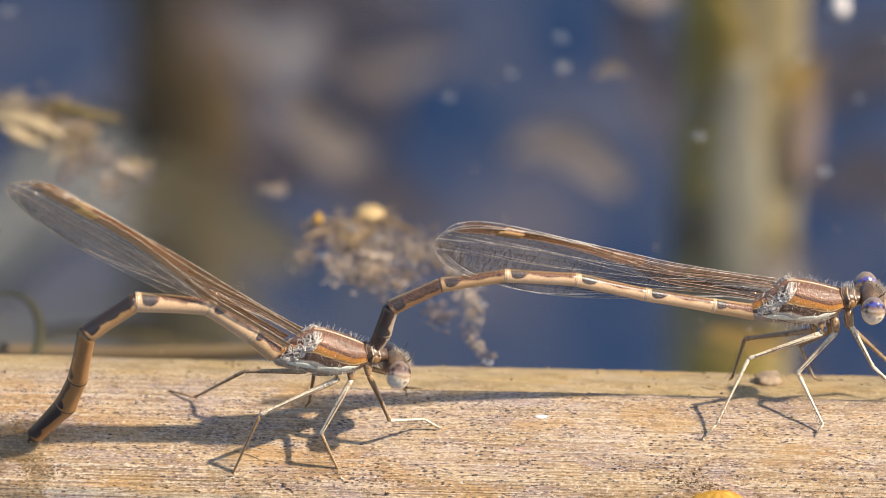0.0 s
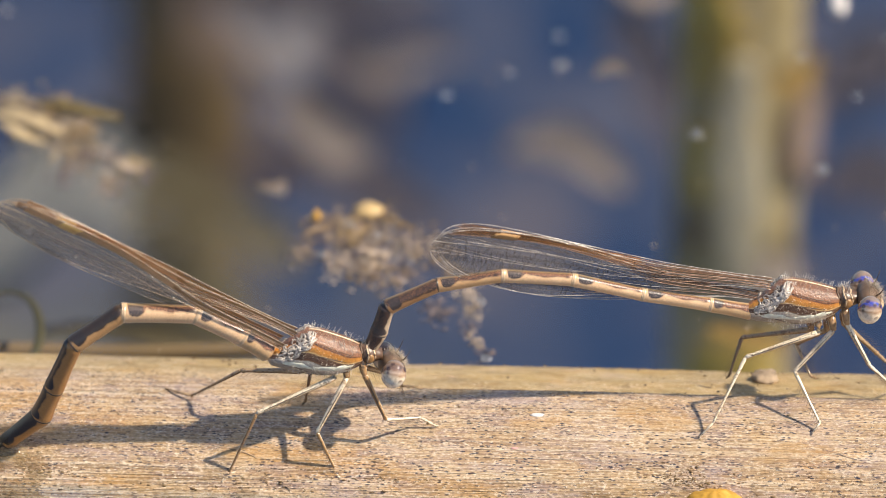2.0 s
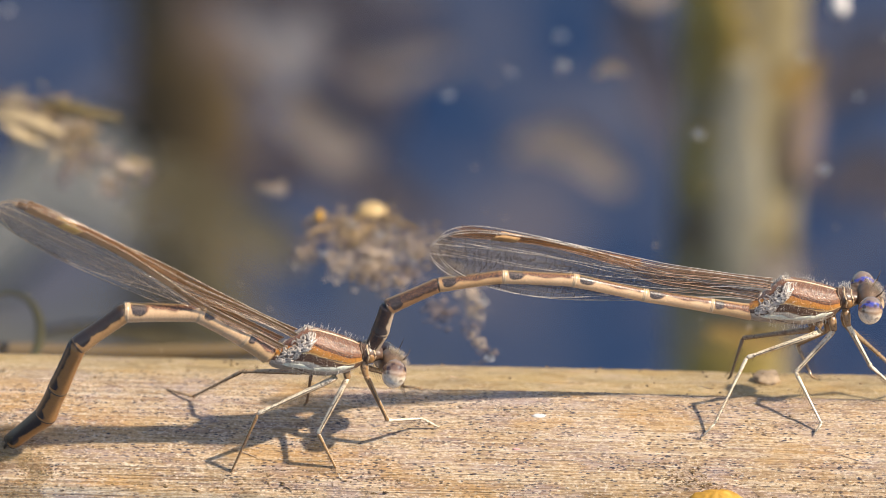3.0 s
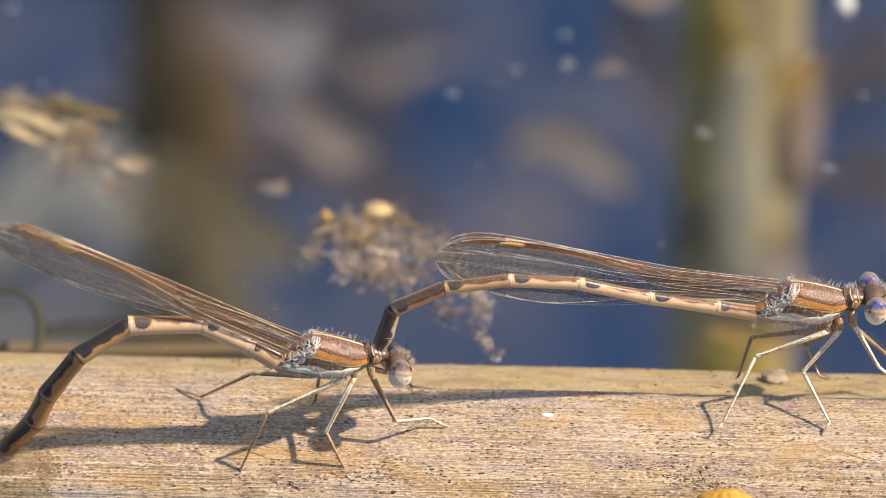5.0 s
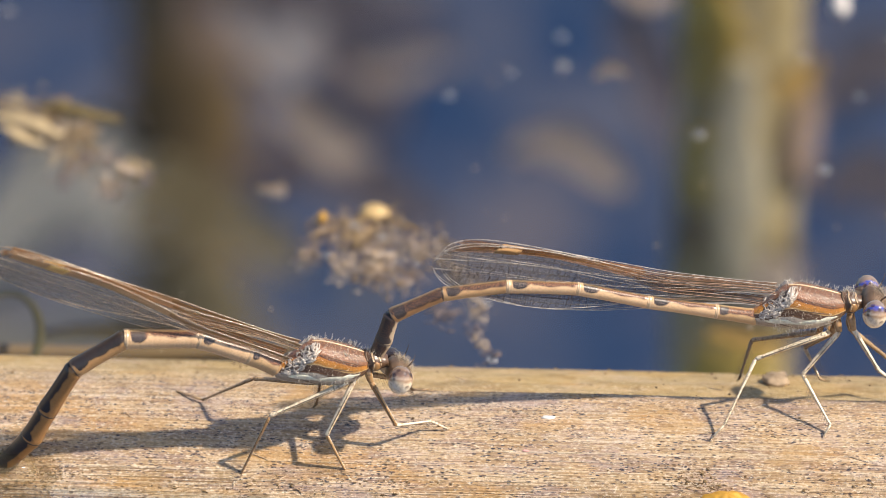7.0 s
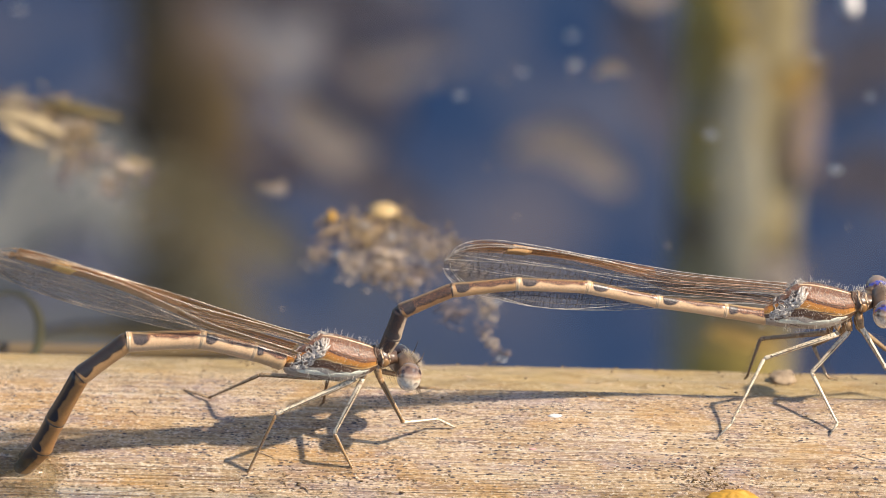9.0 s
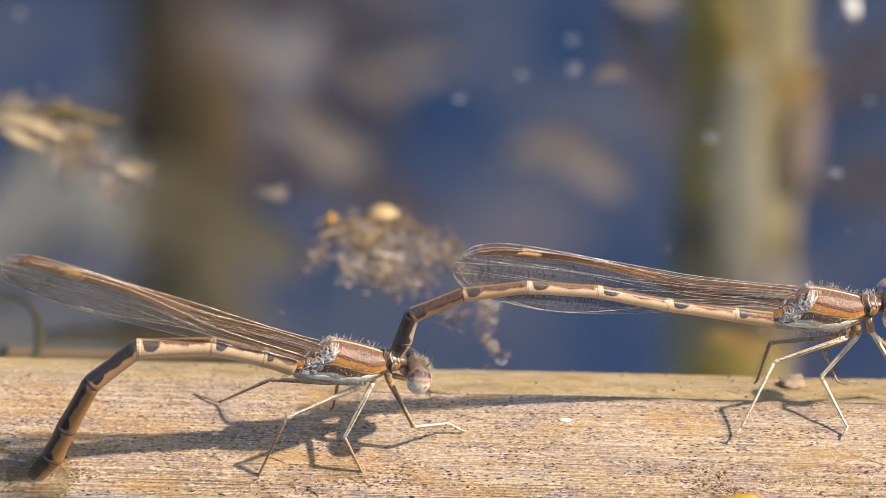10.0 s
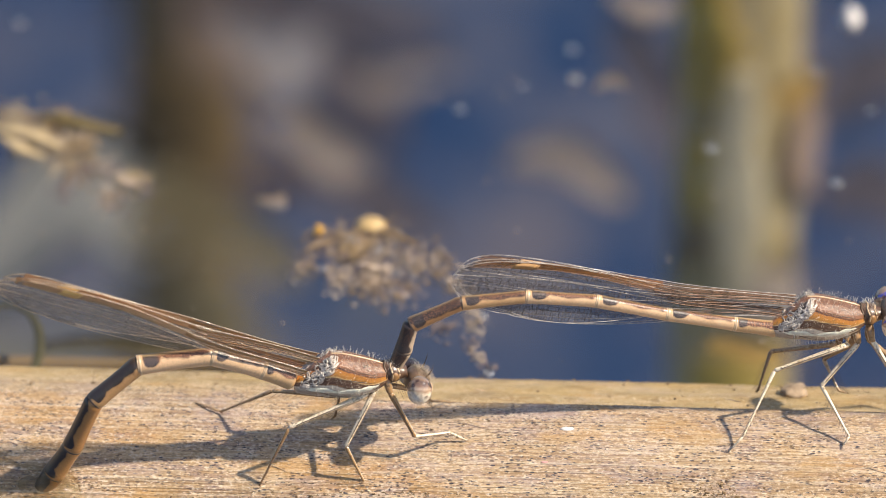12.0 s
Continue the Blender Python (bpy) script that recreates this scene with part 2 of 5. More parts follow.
def eye_skin(name, cap, top):
    a = Mat(name, 0.07, 0, 0.8)
    u, v = a.uv()
    cell = a.cells(a.coord(scale=(2300, 2300, 2300)), 1.0, "F1", 1.0)
    fine = a.noise(a.coord(scale=(5000, 5000, 5000)), 1.0, 3)
    wob = a.math("ADD", v, a.math("MULTIPLY", a.math("SUBTRACT", a.noise(a.coord(scale=(1500, 1500, 1500)), 1.0, 2), 0.5), 0.18))
    c = a.ramp(wob, [(0.30, (0.90, 0.78, 0.62)), (0.52, (0.84, 0.66, 0.48)), (0.62, (0.42, 0.26, 0.16)), (0.70, (0.60, 0.43, 0.30)), (0.80, (0.24, 0.14, 0.10)), (0.87, cap), (0.92, cap), (0.96, top)])
    blot = a.math("MULTIPLY", a.ramp(cell, [(0.26, 0.95), (0.46, 0.0)]), a.ramp(v, [(0.24, 0.0), (0.40, 0.75), (0.92, 1.0), (0.98, 0.3)]))
    c = a.mix(blot, c, (0.06, 0.028, 0.02))
    c = a.mix(a.ramp(fine, [(0.40, 0.35), (0.52, 0.0)]), c, (0.34, 0.19, 0.11))
    a.b.inputs["Coat Weight"].default_value, a.b.inputs["Coat Roughness"].default_value = 1.0, 0.03
    return a.color(c).m


def leg_skin(name, top, under_side):
    """Pale along the top, brown below, with blotches and worn dark specks."""
    a = Mat(name, 0.25, 0, 0.9)
    u, v = a.uv()
    soft = a.noise(a.coord(scale=(1500, 1500, 1500)), 1.0, 3)
    grain = a.noise(a.coord(scale=(7000, 7000, 7000)), 1.0, 3)
    s = a.math("ADD", v, a.math("MULTIPLY", a.math("SUBTRACT", soft, 0.5), 0.14))
    c = a.ramp(s, [(0.02, top), (0.10, under_side), (0.40, under_side), (0.50, top), (0.97, top)])
    c = a.mix(a.ramp(soft, [(0.54, 0.0), (0.68, 0.7)]), c, under_side)
    c = a.mix(a.ramp(grain, [(0.36, 0.7), (0.45, 0.0)]), c, (0.10, 0.055, 0.03))
    return a.color(c).bump(grain, 0.3, 0.00002).m


def wing_film(name, tone, keep):
    m = bpy.data.materials.new(name)
    m.use_nodes = True
    nt = m.node_tree
    b = nt.nodes["Principled BSDF"]
    b.inputs["Base Color"].default_value = tone
    b.inputs["Roughness"].default_value = 0.22
    clear, mixer, noi, ra, co = (nt.nodes.new("ShaderNodeBsdfTransparent"), nt.nodes.new("ShaderNodeMixShader"), nt.nodes.new("ShaderNodeTexNoise"),
                                 nt.nodes.new("ShaderNodeMapRange"), nt.nodes.new("ShaderNodeTexCoord"))
    noi.inputs["Scale"].default_value = 1400
    sm = nt.nodes.new("ShaderNodeMapping")
    sm.inputs["Scale"].default_value = (0.12, 1.0, 3.0)
    noi.inputs["Detail"].default_value = 5
    ra.inputs[3].default_value, ra.inputs[4].default_value = keep
    nt.links.new(co.outputs["Object"], sm.inputs["Vector"])
    nt.links.new(sm.outputs["Vector"], noi.inputs["Vector"])
    nt.links.new(noi.outputs["Fac"], ra.inputs[0])
    ra.inputs[1].default_value, ra.inputs[2].default_value = 0.36, 0.64
    clear.inputs["Color"].default_value = (0.97, 0.96, 0.95, 1)
    nt.links.new(ra.outputs[0], mixer.inputs[0])
    nt.links.new(b.outputs[0], mixer.inputs[1])
    nt.links.new(clear.outputs[0], mixer.inputs[2])
    nt.links.new(mixer.outputs[0], nt.nodes["Material Output"].inputs["Surface"])
    return m


def bubble_glass():
    """A clear film that shines at its rim."""
    m = bpy.data.materials.new("bubble_film")
    m.use_nodes = True
    nt = m.node_tree
    nt.nodes.remove(nt.nodes["Principled BSDF"])
    clear, gloss, mixer, lw = (nt.nodes.new("ShaderNodeBsdfTransparent"), nt.nodes.new("ShaderNodeBsdfGlossy"), nt.nodes.new("ShaderNodeMixShader"), nt.nodes.new("ShaderNodeFresnel"))
    gloss.inputs["Roughness"].default_value = 0.04
    lw.inputs["IOR"].default_value = 1.33
    nt.links.new(lw.outputs[0], mixer.inputs[0])
    nt.links.new(clear.outputs[0], mixer.inputs[1])
    nt.links.new(gloss.outputs[0], mixer.inputs[2])
    nt.links.new(mixer.outputs[0], nt.nodes["Material Output"].inputs["Surface"])
    return m


BARK, WATER, BED, STEM = reed_bark(), water_surface("pond_water", (0.93, 0.96, 0.99, 1), 34, 0.002), pond_bed(), stem_skin()
WET = turbid_water()
CREAM, BRONZE = (0.80, 0.52, 0.30), (0.11, 0.05, 0.032)
AB_PALE = abdomen_skin("abdomen_skin_pale", CREAM, BRONZE, 0.88, 0.34, 0.8)
AB_BASE = abdomen_skin("abdomen_skin_base", (0.66, 0.42, 0.22), BRONZE, 0.76, 0.2, 0.9)
AB_MID = abdomen_skin("abdomen_skin_brown", (0.44, 0.23, 0.10), (0.05, 0.032, 0.026), 0.56, 0.25, 0.45)
AB_TAN = abdomen_skin("abdomen_skin_tan", (0.62, 0.37, 0.18), (0.07, 0.04, 0.03), 0.80, 0.3, 0.7)
AB_SOOT = abdomen_skin("abdomen_skin_sooty", (0.56, 0.31, 0.13), (0.035, 0.026, 0.022), 0.66, 0.2, 0.08)
AB_RUST = abdomen_skin("abdomen_skin_rust", (0.46, 0.22, 0.07), (0.035, 0.026, 0.022), 0.56, 0.25, 0.10)
AB_TIP = abdomen_skin("abdomen_skin_tip", (0.44, 0.20, 0.06), (0.035, 0.026, 0.022), 0.44, 0.2, 0.08)
AB_DARK = abdomen_skin("abdomen_skin_dark", (0.50, 0.38, 0.27), (0.035, 0.026, 0.024), 0.34, 0.2, 0.2)
RING = plain("joint_membrane", (0.68, 0.47, 0.29), 0.3, 0.7, 0.35, 2600)
RING_D = plain("joint_membrane_dark", (0.10, 0.065, 0.045), 0.3, 0.7)
THORAX = thorax_skin()
CHALK = plain("chalky_wax", (0.93, 0.78, 0.60), 0.5, 0.4, 0.35, 2600, 0.0, 0.7)
CHALK.node_tree.nodes["Principled BSDF"].inputs["Sheen Weight"].default_value = 0.7
CHALK.node_tree.nodes["Principled BSDF"].inputs["Sheen Tint"].default_value = (1.0, 0.88, 0.72, 1)
LOBE = plain("neck_lobe_skin", (0.40, 0.21, 0.08), 0.35, 0.6, 0.5, 2600)
PRO = plain("prothorax_skin", (0.13, 0.07, 0.04), 0.35, 0.7, 0.8, 2600, 0.0, 0.9)
PRUINOSE = plain("wing_base_skin", (0.13, 0.085, 0.06), 0.42, 0.6, 0.75, 3600, 0.0, 0.8)
SILVER = plain("silvery_fold", (0.50, 0.42, 0.35), 0.2, 1.0, 0.6, 2600, 0.0, 0.5)
HEAD_SKIN = plain("head_skin", (0.17, 0.105, 0.065), 0.4, 0.6, 0.7, 1800, 0.0, 0.8)
EYE_F = eye_skin("eye_brown", (0.15, 0.09, 0.065), (0.26, 0.18, 0.13))
# male: blue reflection on the eye tops put into the cap colour
EYE_M = eye_skin("eye_blue_shine", (0.06, 0.08, 0.42), (0.27, 0.20, 0.16))
# one leg skin twice: near side, and far side with shade painted in
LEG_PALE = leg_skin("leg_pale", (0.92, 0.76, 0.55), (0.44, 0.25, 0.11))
LEG_SHADED = leg_skin("leg_shaded", (0.50, 0.33, 0.18), (0.22, 0.12, 0.055))
MOUTH = plain("mouth_shield_skin", (0.66, 0.45, 0.27), 0.3, 0.6, 0.4, 2600)
SPINE = plain("spine_dark", (0.14, 0.09, 0.06), 0.5, 0.4)
HAIR_B = plain("hair_brown", (0.52, 0.41, 0.29), 0.4, 0.6)
HAIR = plain("hair_pale", (0.80, 0.72, 0.62), 0.5, 0.4)
VEIN = plain("vein_dark", (0.07, 0.05, 0.04), 0.4, 0.5)
VEIN_P = plain("vein_pale", (0.56, 0.48, 0.41), 0.18, 1.0, 0.75, 4200)
VEIN_L = plain("vein_bronze", (0.40, 0.24, 0.16), 0.18, 1.0, 0.85, 4200)
STIGMA = plain("stigma_tan", (0.52, 0.28, 0.11), 0.35, 0.6, 0.3)
FILM = wing_film("wing_film", (0.46, 0.41, 0.38, 1), (0.86, 0.96))
STEM_BAND = wing_film("wing_stem_skin", (0.24, 0.13, 0.07, 1), (0.40, 0.95))
BAND = wing_film("wing_leading_band", (0.50, 0.22, 0.07, 1), (0.25, 0.70))
# female wings: sunlight on film and leading band put into warmer, paler colours
FILM_F = wing_film("wing_film_sunlit", (0.80, 0.70, 0.61, 1), (0.64, 0.84))
BAND_F = wing_film("wing_leading_band_sunlit", (0.74, 0.42, 0.19, 1), (0.10, 0.40))
STEM_F = wing_film("wing_root_skingolden", (0.50, 0.27, 0.11, 1), (0.15, 0.62))
VEIN_G = plain("vein_straw", (0.60, 0.45, 0.31), 0.2, 1.0, 0.6, 3600)
VEIN_F = plain("vein_golden", (0.56, 0.34, 0.19), 0.2, 1.0, 0.6, 2600)
# brightened in colour to look sunlit
STIGMA_F = plain("stigma_sunlit", (0.92, 0.55, 0.18), 0.35, 0.5, 0.2)
GLASS = bubble_glass()
RIM_SHINE = plain("bubble_rim_shine", (0.60, 0.59, 0.60), 0.3, 0.8, 0.15, 3000)
ALGA = plain("alga_tan", (0.24, 0.16, 0.09), 0.65, 0.3, 0.5, 500)
ALGA_PALE = plain("alga_pale", (0.46, 0.35, 0.26), 0.6, 0.3, 0.4, 500)
ALGA_GOLD = plain("alga_golden", (0.46, 0.31, 0.15), 0.6, 0.3, 0.4, 500)
ALGA_MAUVE = plain("alga_mauve", (0.21, 0.16, 0.15), 0.65, 0.3, 0.4, 500)
SEED = plain("seed_yellow", (0.56, 0.38, 0.17), 0.4, 0.5, 0.25, 500)
OCHRE = plain("ochre_lump_skin", (0.62, 0.33, 0.05), 0.55, 0.4, 0.35, 1200)
WHITE = plain("white_fluff", (0.78, 0.72, 0.66), 0.6, 0.3, 0.1, 900)
FLUFF = plain("seed_fluff", (0.66, 0.60, 0.56), 0.6, 0.3, 0.2, 900)
PINK = plain("pink_husk_skin", (0.74, 0.40, 0.36), 0.6, 0.3, 0.2, 2000)
LUMP = plain("bark_scrap_skin", (0.36, 0.26, 0.17), 0.7, 0.3, 0.5, 1500)
LEAF_P = plain("sunken_leaf_pale", (0.41, 0.31, 0.24), 0.7, 0.2, 0.35, 90)
LEAF_D = plain("sunken_leaf_brown", (0.20, 0.13, 0.07), 0.7, 0.2, 0.35, 90)
HAZE_MAUVE = plain("haze_mauve", (0.13, 0.10, 0.105), 0.7, 0.2, 0.3, 60)
LEAF_O = plain("sunken_leaf_ochre", (0.50, 0.31, 0.10), 0.7, 0.2, 0.3, 90)
LEAF_Y = plain("sunken_leaf_yellow", (0.56, 0.37, 0.09), 0.7, 0.2, 0.35, 120)
LEAF_M = plain("sunken_leaf_pinkish", (0.30, 0.20, 0.145), 0.7, 0.2, 0.3, 80)
HAZE_GREY = plain("haze_grey", (0.34, 0.31, 0.27), 0.7, 0.2, 0.3, 60)
LEAF_C = plain("sunken_leaf_cream", (0.62, 0.50, 0.32), 0.7, 0.2, 0.3, 160)
REFLECTED_UMBER = plain("reflected_stalk_umber", (0.165, 0.105, 0.048), 0.7, 0.2, 0.3, 80)
HAZE_DUSTY = plain("haze_dusty", (0.30, 0.255, 0.245), 0.7, 0.2, 0.3, 60)
LEAF_K = plain("sunken_leaf_olive", (0.175, 0.135, 0.075), 0.7, 0.2, 0.3, 60)
LEAF_B = plain("brown_stalk_skin", (0.24, 0.155, 0.075), 0.7, 0.2, 0.35, 60)
STRAW = plain("straw_blade", (0.50, 0.37, 0.21), 0.6, 0.3, 0.35, 400)
RING_OLIVE = plain("ripple_ring_olive", (0.085, 0.065, 0.02), 0.5, 0.3, 0.3, 300)
OLIVE = plain("olive_blade", (0.15, 0.105, 0.035), 0.6, 0.3, 0.3, 300)


# ---- mesh tools (millimetres) ----
def part(name, bm, material, parent=None, label="", smooth=True, outward=True):
    me = bpy.data.meshes.new(name)
    if outward:
        bmesh.ops.recalc_face_normals(bm, faces=bm.faces)
    bmesh.ops.scale(bm, vec=(MM, MM, MM), verts=bm.verts)
    bm.to_mesh(me)
    bm.free()
    for m in (material if isinstance(material, (list, tuple)) else [material]):
        me.materials.append(m)
    if smooth:
        me.polygons.foreach_set("use_smooth", [True] * len(me.polygons))
    ob = new(name, me)
    if parent is not None:
        ob.parent = parent
    return tagged(ob, label)


def loft(bm, stations, n=16, power=2.0):
    """Rings (x, centre z, half width y, half height z) along x, closed at both ends, with UV (along, height)."""
    uvl = bm.loops.layers.uv.verify()
    rings = []
    for x, zc, ry, rz in stations:
        ring = []
        for i in range(n):
            a = 2 * math.pi * i / n
            c, s = math.cos(a), math.sin(a)
            k = (abs(c) ** power + abs(s) ** power) ** (-1 / power)
            ring.append(bm.verts.new((x, ry * c * k, zc + rz * s * k)))
        rings.append(ring)
    m = len(rings) - 1
    for j in range(m):
        for i in range(n):
            i2 = (i + 1) % n
            f = bm.faces.new((rings[j][i], rings[j][i2], rings[j + 1][i2], rings[j + 1][i]))
            for lp, (jj, ii) in zip(f.loops, ((j, i), (j, i2), (j + 1, i2), (j + 1, i))):
                lp[uvl].uv = ((stations[jj][0] - stations[0][0]) / (stations[-1][0] - stations[0][0]), 0.5 + 0.5 * math.sin(2 * math.pi * ii / n))
    for ring, u in ((rings[0], 0), (rings[-1], 1)):
        f = bm.faces.new(ring)
        for lp, i in zip(f.loops, range(n)):
            lp[uvl].uv = (u, 0.5 + 0.5 * math.sin(2 * math.pi * i / n))
    return bm


def tube(bm, pts, radii, n=6):
    """A round tube through points, with UV (along, around); 0.25 of the way round is its underside."""
    pts = [Vector(p) for p in pts]
    uvl = bm.loops.layers.uv.verify()
    rings = []
    for j, p in enumerate(pts):
        d = (pts[min(j + 1, len(pts) - 1)] - pts[max(j - 1, 0)]).normalized()
        a = d.cross(Vector((0, 0, 1)) if abs(d.z) < 0.9 else Vector((0, 1, 0))).normalized()
        b = d.cross(a)
        rings.append([bm.verts.new(p + radii[j] * (math.cos(2 * math.pi * i / n) * a + math.sin(2 * math.pi * i / n) * b)) for i in range(n)])
    m = len(rings) - 1
    for j, (r, s) in enumerate(zip(rings, rings[1:])):
        for i in range(n):
            f = bm.faces.new((r[i], r[(i + 1) % n], s[(i + 1) % n], s[i]))
            for lp, uv in zip(f.loops, ((j / m, i / n), (j / m, (i + 1) / n), ((j + 1) / m, (i + 1) / n), ((j + 1) / m, i / n))):
                lp[uvl].uv = uv
    bm.faces.new(rings[0])
    bm.faces.new(rings[-1])
    return bm


def ball(bm, at, r, seg=12, rings=8, squash=(1, 1, 1), jitter=0.0, rng=random):
    """A squashed, slightly lumpy ball."""
    def vert(lat, lon):
        k = r * (1 + rng.uniform(-jitter, jitter))
        return bm.verts.new((at[0] + k * squash[0] * math.cos(lat) * math.cos(lon), at[1] + k * squash[1] * math.cos(lat) * math.sin(lon),
                             at[2] + k * squash[2] * math.sin(lat)))
    low, high = vert(-math.pi / 2, 0), vert(math.pi / 2, 0)
    rows = [[vert(-math.pi / 2 + math.pi * j / rings, 2 * math.pi * i / seg) for i in range(seg)] for j in range(1, rings)]
    for i in range(seg):
        i2 = (i + 1) % seg
        bm.faces.new((low, rows[0][i2], rows[0][i]))
        bm.faces.new((high, rows[-1][i], rows[-1][i2]))
        for p, q in zip(rows, rows[1:]):
            bm.faces.new((p[i], p[i2], q[i2], q[i]))


def thing(name, at, label, category, group="", yaw=0.0, kind=""):
    ob = new(name)
    ob.empty_display_size = 0.005
    ob.matrix_basis = pose(*(c * MM for c in at), rz=yaw)
    return tagged(ob, label, category, group, kind)


# ---- water, bed, floating reed ----
LOG_R, LOG_AT, LOG_DIR = 13.0, Vector((0, 4.06, -9.5)), Vector((1, -0.0857, 0.021)).normalized()


def sheet(name, size, z, material, label):
    bm = bmesh.new()
    bmesh.ops.create_grid(bm, x_segments=2, y_segments=2, size=size * 1000)
    ob = part(name, bm, material, None, label, False, False)
    ob.location.z = z
    return tagged(ob, kind="structure")


ground = sheet("ground", 300, -0.30, BED, "deep blue-grey silty pond bed under clear water")
pond = sheet("water", 300, 0.0, WATER, "calm clear pond water mirroring a blue sky")


def floating_reed():
    rng = random.Random(4)
    bm = bmesh.new()
    n = 280
    xs = [-150, -110, -80, -60, -45] + [-36 + 0.6 * i for i in range(121)] + [45, 60, 80, 110, 150]
    rings = []
    for x in xs:
        ring = []
        for i in range(n):
            a = 2 * math.pi * i / n
            y, z = math.cos(a), math.sin(a)
            r = LOG_R + 0.16 * noise.noise((x * 0.05, y * 3, z * 3)) + 0.07 * noise.noise((x * 0.10, y * 16, z * 16 + 7)) \
                + 0.05 * noise.noise((x * 0.9, y * 12, z * 12))
            yy, zz = y * r, z * r
            # a long groove behind the crest, opening towards +x
            if zz > 0 and 0.1 < yy < 7.5:
                wide = min(1.0, max(0.0, (x + 12) / 12))
                lip = min(1.0, max(0.0, (yy - 0.1 - 0.25 * noise.noise((x * 0.25, 0, 5))) / 0.7))
                zz -= wide * lip * 1.35 * (1 - (yy / 7.5) ** 2) * (1 + 0.2 * noise.noise((x * 0.2, yy, 2)))
            ring.append(bm.verts.new((x, yy, zz)))
        rings.append(ring)
    for r, s in zip(rings, rings[1:]):
        for i in range(n):
            bm.faces.new((r[i], s[i], s[(i + 1) % n], r[(i + 1) % n]))
    bm.faces.new(rings[0])
    bm.faces.new(rings[-1])
    log = new("floating_reed_stem")
    log.matrix_basis = Matrix.Translation(LOG_AT * MM) @ LOG_DIR.to_track_quat("X", "Z").to_matrix().to_4x4()
    tagged(log, "thick straw-coloured reed stem with dark dashes floating in water", "reed stem")
    part("stem", bm, BARK, log)
    # loose fibres and crumbs on the skin
    for _ in range(24):
        bm = bmesh.new()
        x, a = rng.uniform(-32, 32), radians(rng.uniform(66, 150))
        ln, rad = rng.uniform(0.3, 1.6), LOG_R + rng.uniform(0.02, 0.12)
        pts = [(x + ln * k / 3, math.cos(a + 0.01 * k) * (rad + 0.06 * k * (k - 2)), math.sin(a + 0.01 * k) * (rad + 0.06 * (k % 2))) for k in range(4)]
        tube(bm, pts, [0.02, 0.035, 0.035, 0.015], 4)
        part("fibre", bm, RING, log, "pale loose fibre")
    bm = bmesh.new()
    for _ in range(420):
        x, a = rng.uniform(-32, 32), radians(rng.uniform(60, 150))
        r = rng.choice((0.03, 0.04, 0.05, 0.08))
        ball(bm, (x, math.cos(a) * LOG_R, math.sin(a) * LOG_R), r, 6, 4, (1.4, 1, 0.8), 0.3, rng)
    tagged(part("dirt", bm, ALGA, log, "small dark crumbs of dirt"), kind="stuff")
    for skin, count, seed in ((LEAF_D, 2600, 2.0), (LEAF_B, 2200, 6.0)):
        bm = bmesh.new()
        for _ in range(count):
            x, a = rng.uniform(-31, 31), radians(121 + 10 * rng.random() ** 0.6)
            if noise.noise((x * 0.45, a * 22, seed)) < 0.16:
                continue
            r, up = 0.016 + 0.05 * rng.random() ** 3, LOG_R + rng.uniform(-0.04, 0.08)
            ball(bm, (x, math.cos(a) * up, math.sin(a) * up), r, 6, 4, (rng.uniform(0.8, 2.6), rng.uniform(0.7, 1.4), 0.8), 0.55, rng)
        tagged(part("moss", bm, skin, log, "patchy brown moss towards the water"), kind="stuff")
    return log


# ---- damselflies ----
def segment(name, length, r0, r1, material, parent):
    """One abdomen ring from its joint backwards along -x."""
    bm = bmesh.new()
    k = [(-0.06, 0.80), (0.0, 0.93), (0.03, 1.0), (0.08, 0.98), (0.2, 0.96), (0.35, 0.95), (0.5, 0.95), (0.65, 0.96), (0.78, 0.98), (0.88, 1.01), (0.93, 1.02), (0.97, 1.0),
         (1.0, 0.94)]
    loft(bm, [(-length * u, 0, (r0 + (r1 - r0) * max(0, u)) * s * 0.94, (r0 + (r1 - r0) * max(0, u)) * s) for u, s in k], 24)
    ob = part(name, bm, material, parent)
    pale = material in (AB_PALE, AB_BASE)
    w = (0.30 if pale else 0.13) / length
    bm = bmesh.new()
    flat = 1.0 if pale else 0.965
    loft(bm, [(-length * (1 - w * (0.7 - f)), 0, r1 * s * 0.95 * flat, r1 * s * flat) for f, s in ((0.0, 0.97), (0.12, 1.0), (0.35, 1.03), (0.60, 1.04), (0.68, 0.99), (0.76, 0.99), (0.83, 1.03), (0.93, 1.01), (1.0, 0.90))], 24)
    part("joint_ring", bm, RING if pale else RING_D, ob)
    return ob


# thorax outline: x, top, bottom, half width
TRUNK = [(-1.85, -0.45, -1.15, 0.36), (-1.7, -0.30, -1.3, 0.50), (-1.35, -0.12, -1.45, 0.64), (-0.8, 0.12, -1.62, 0.80), (0.0, 0.62, -1.80, 0.98), (0.7, 1.06, -2.0, 1.22), (1.5, 0.90, -2.15, 1.28),
         (2.3, 0.56, -2.18, 1.27), (3.1, 0.18, -2.05, 1.16), (3.7, -0.12, -1.85, 0.98), (4.1, -0.36, -1.62, 0.76), (4.35, -0.52, -1.42, 0.48)]


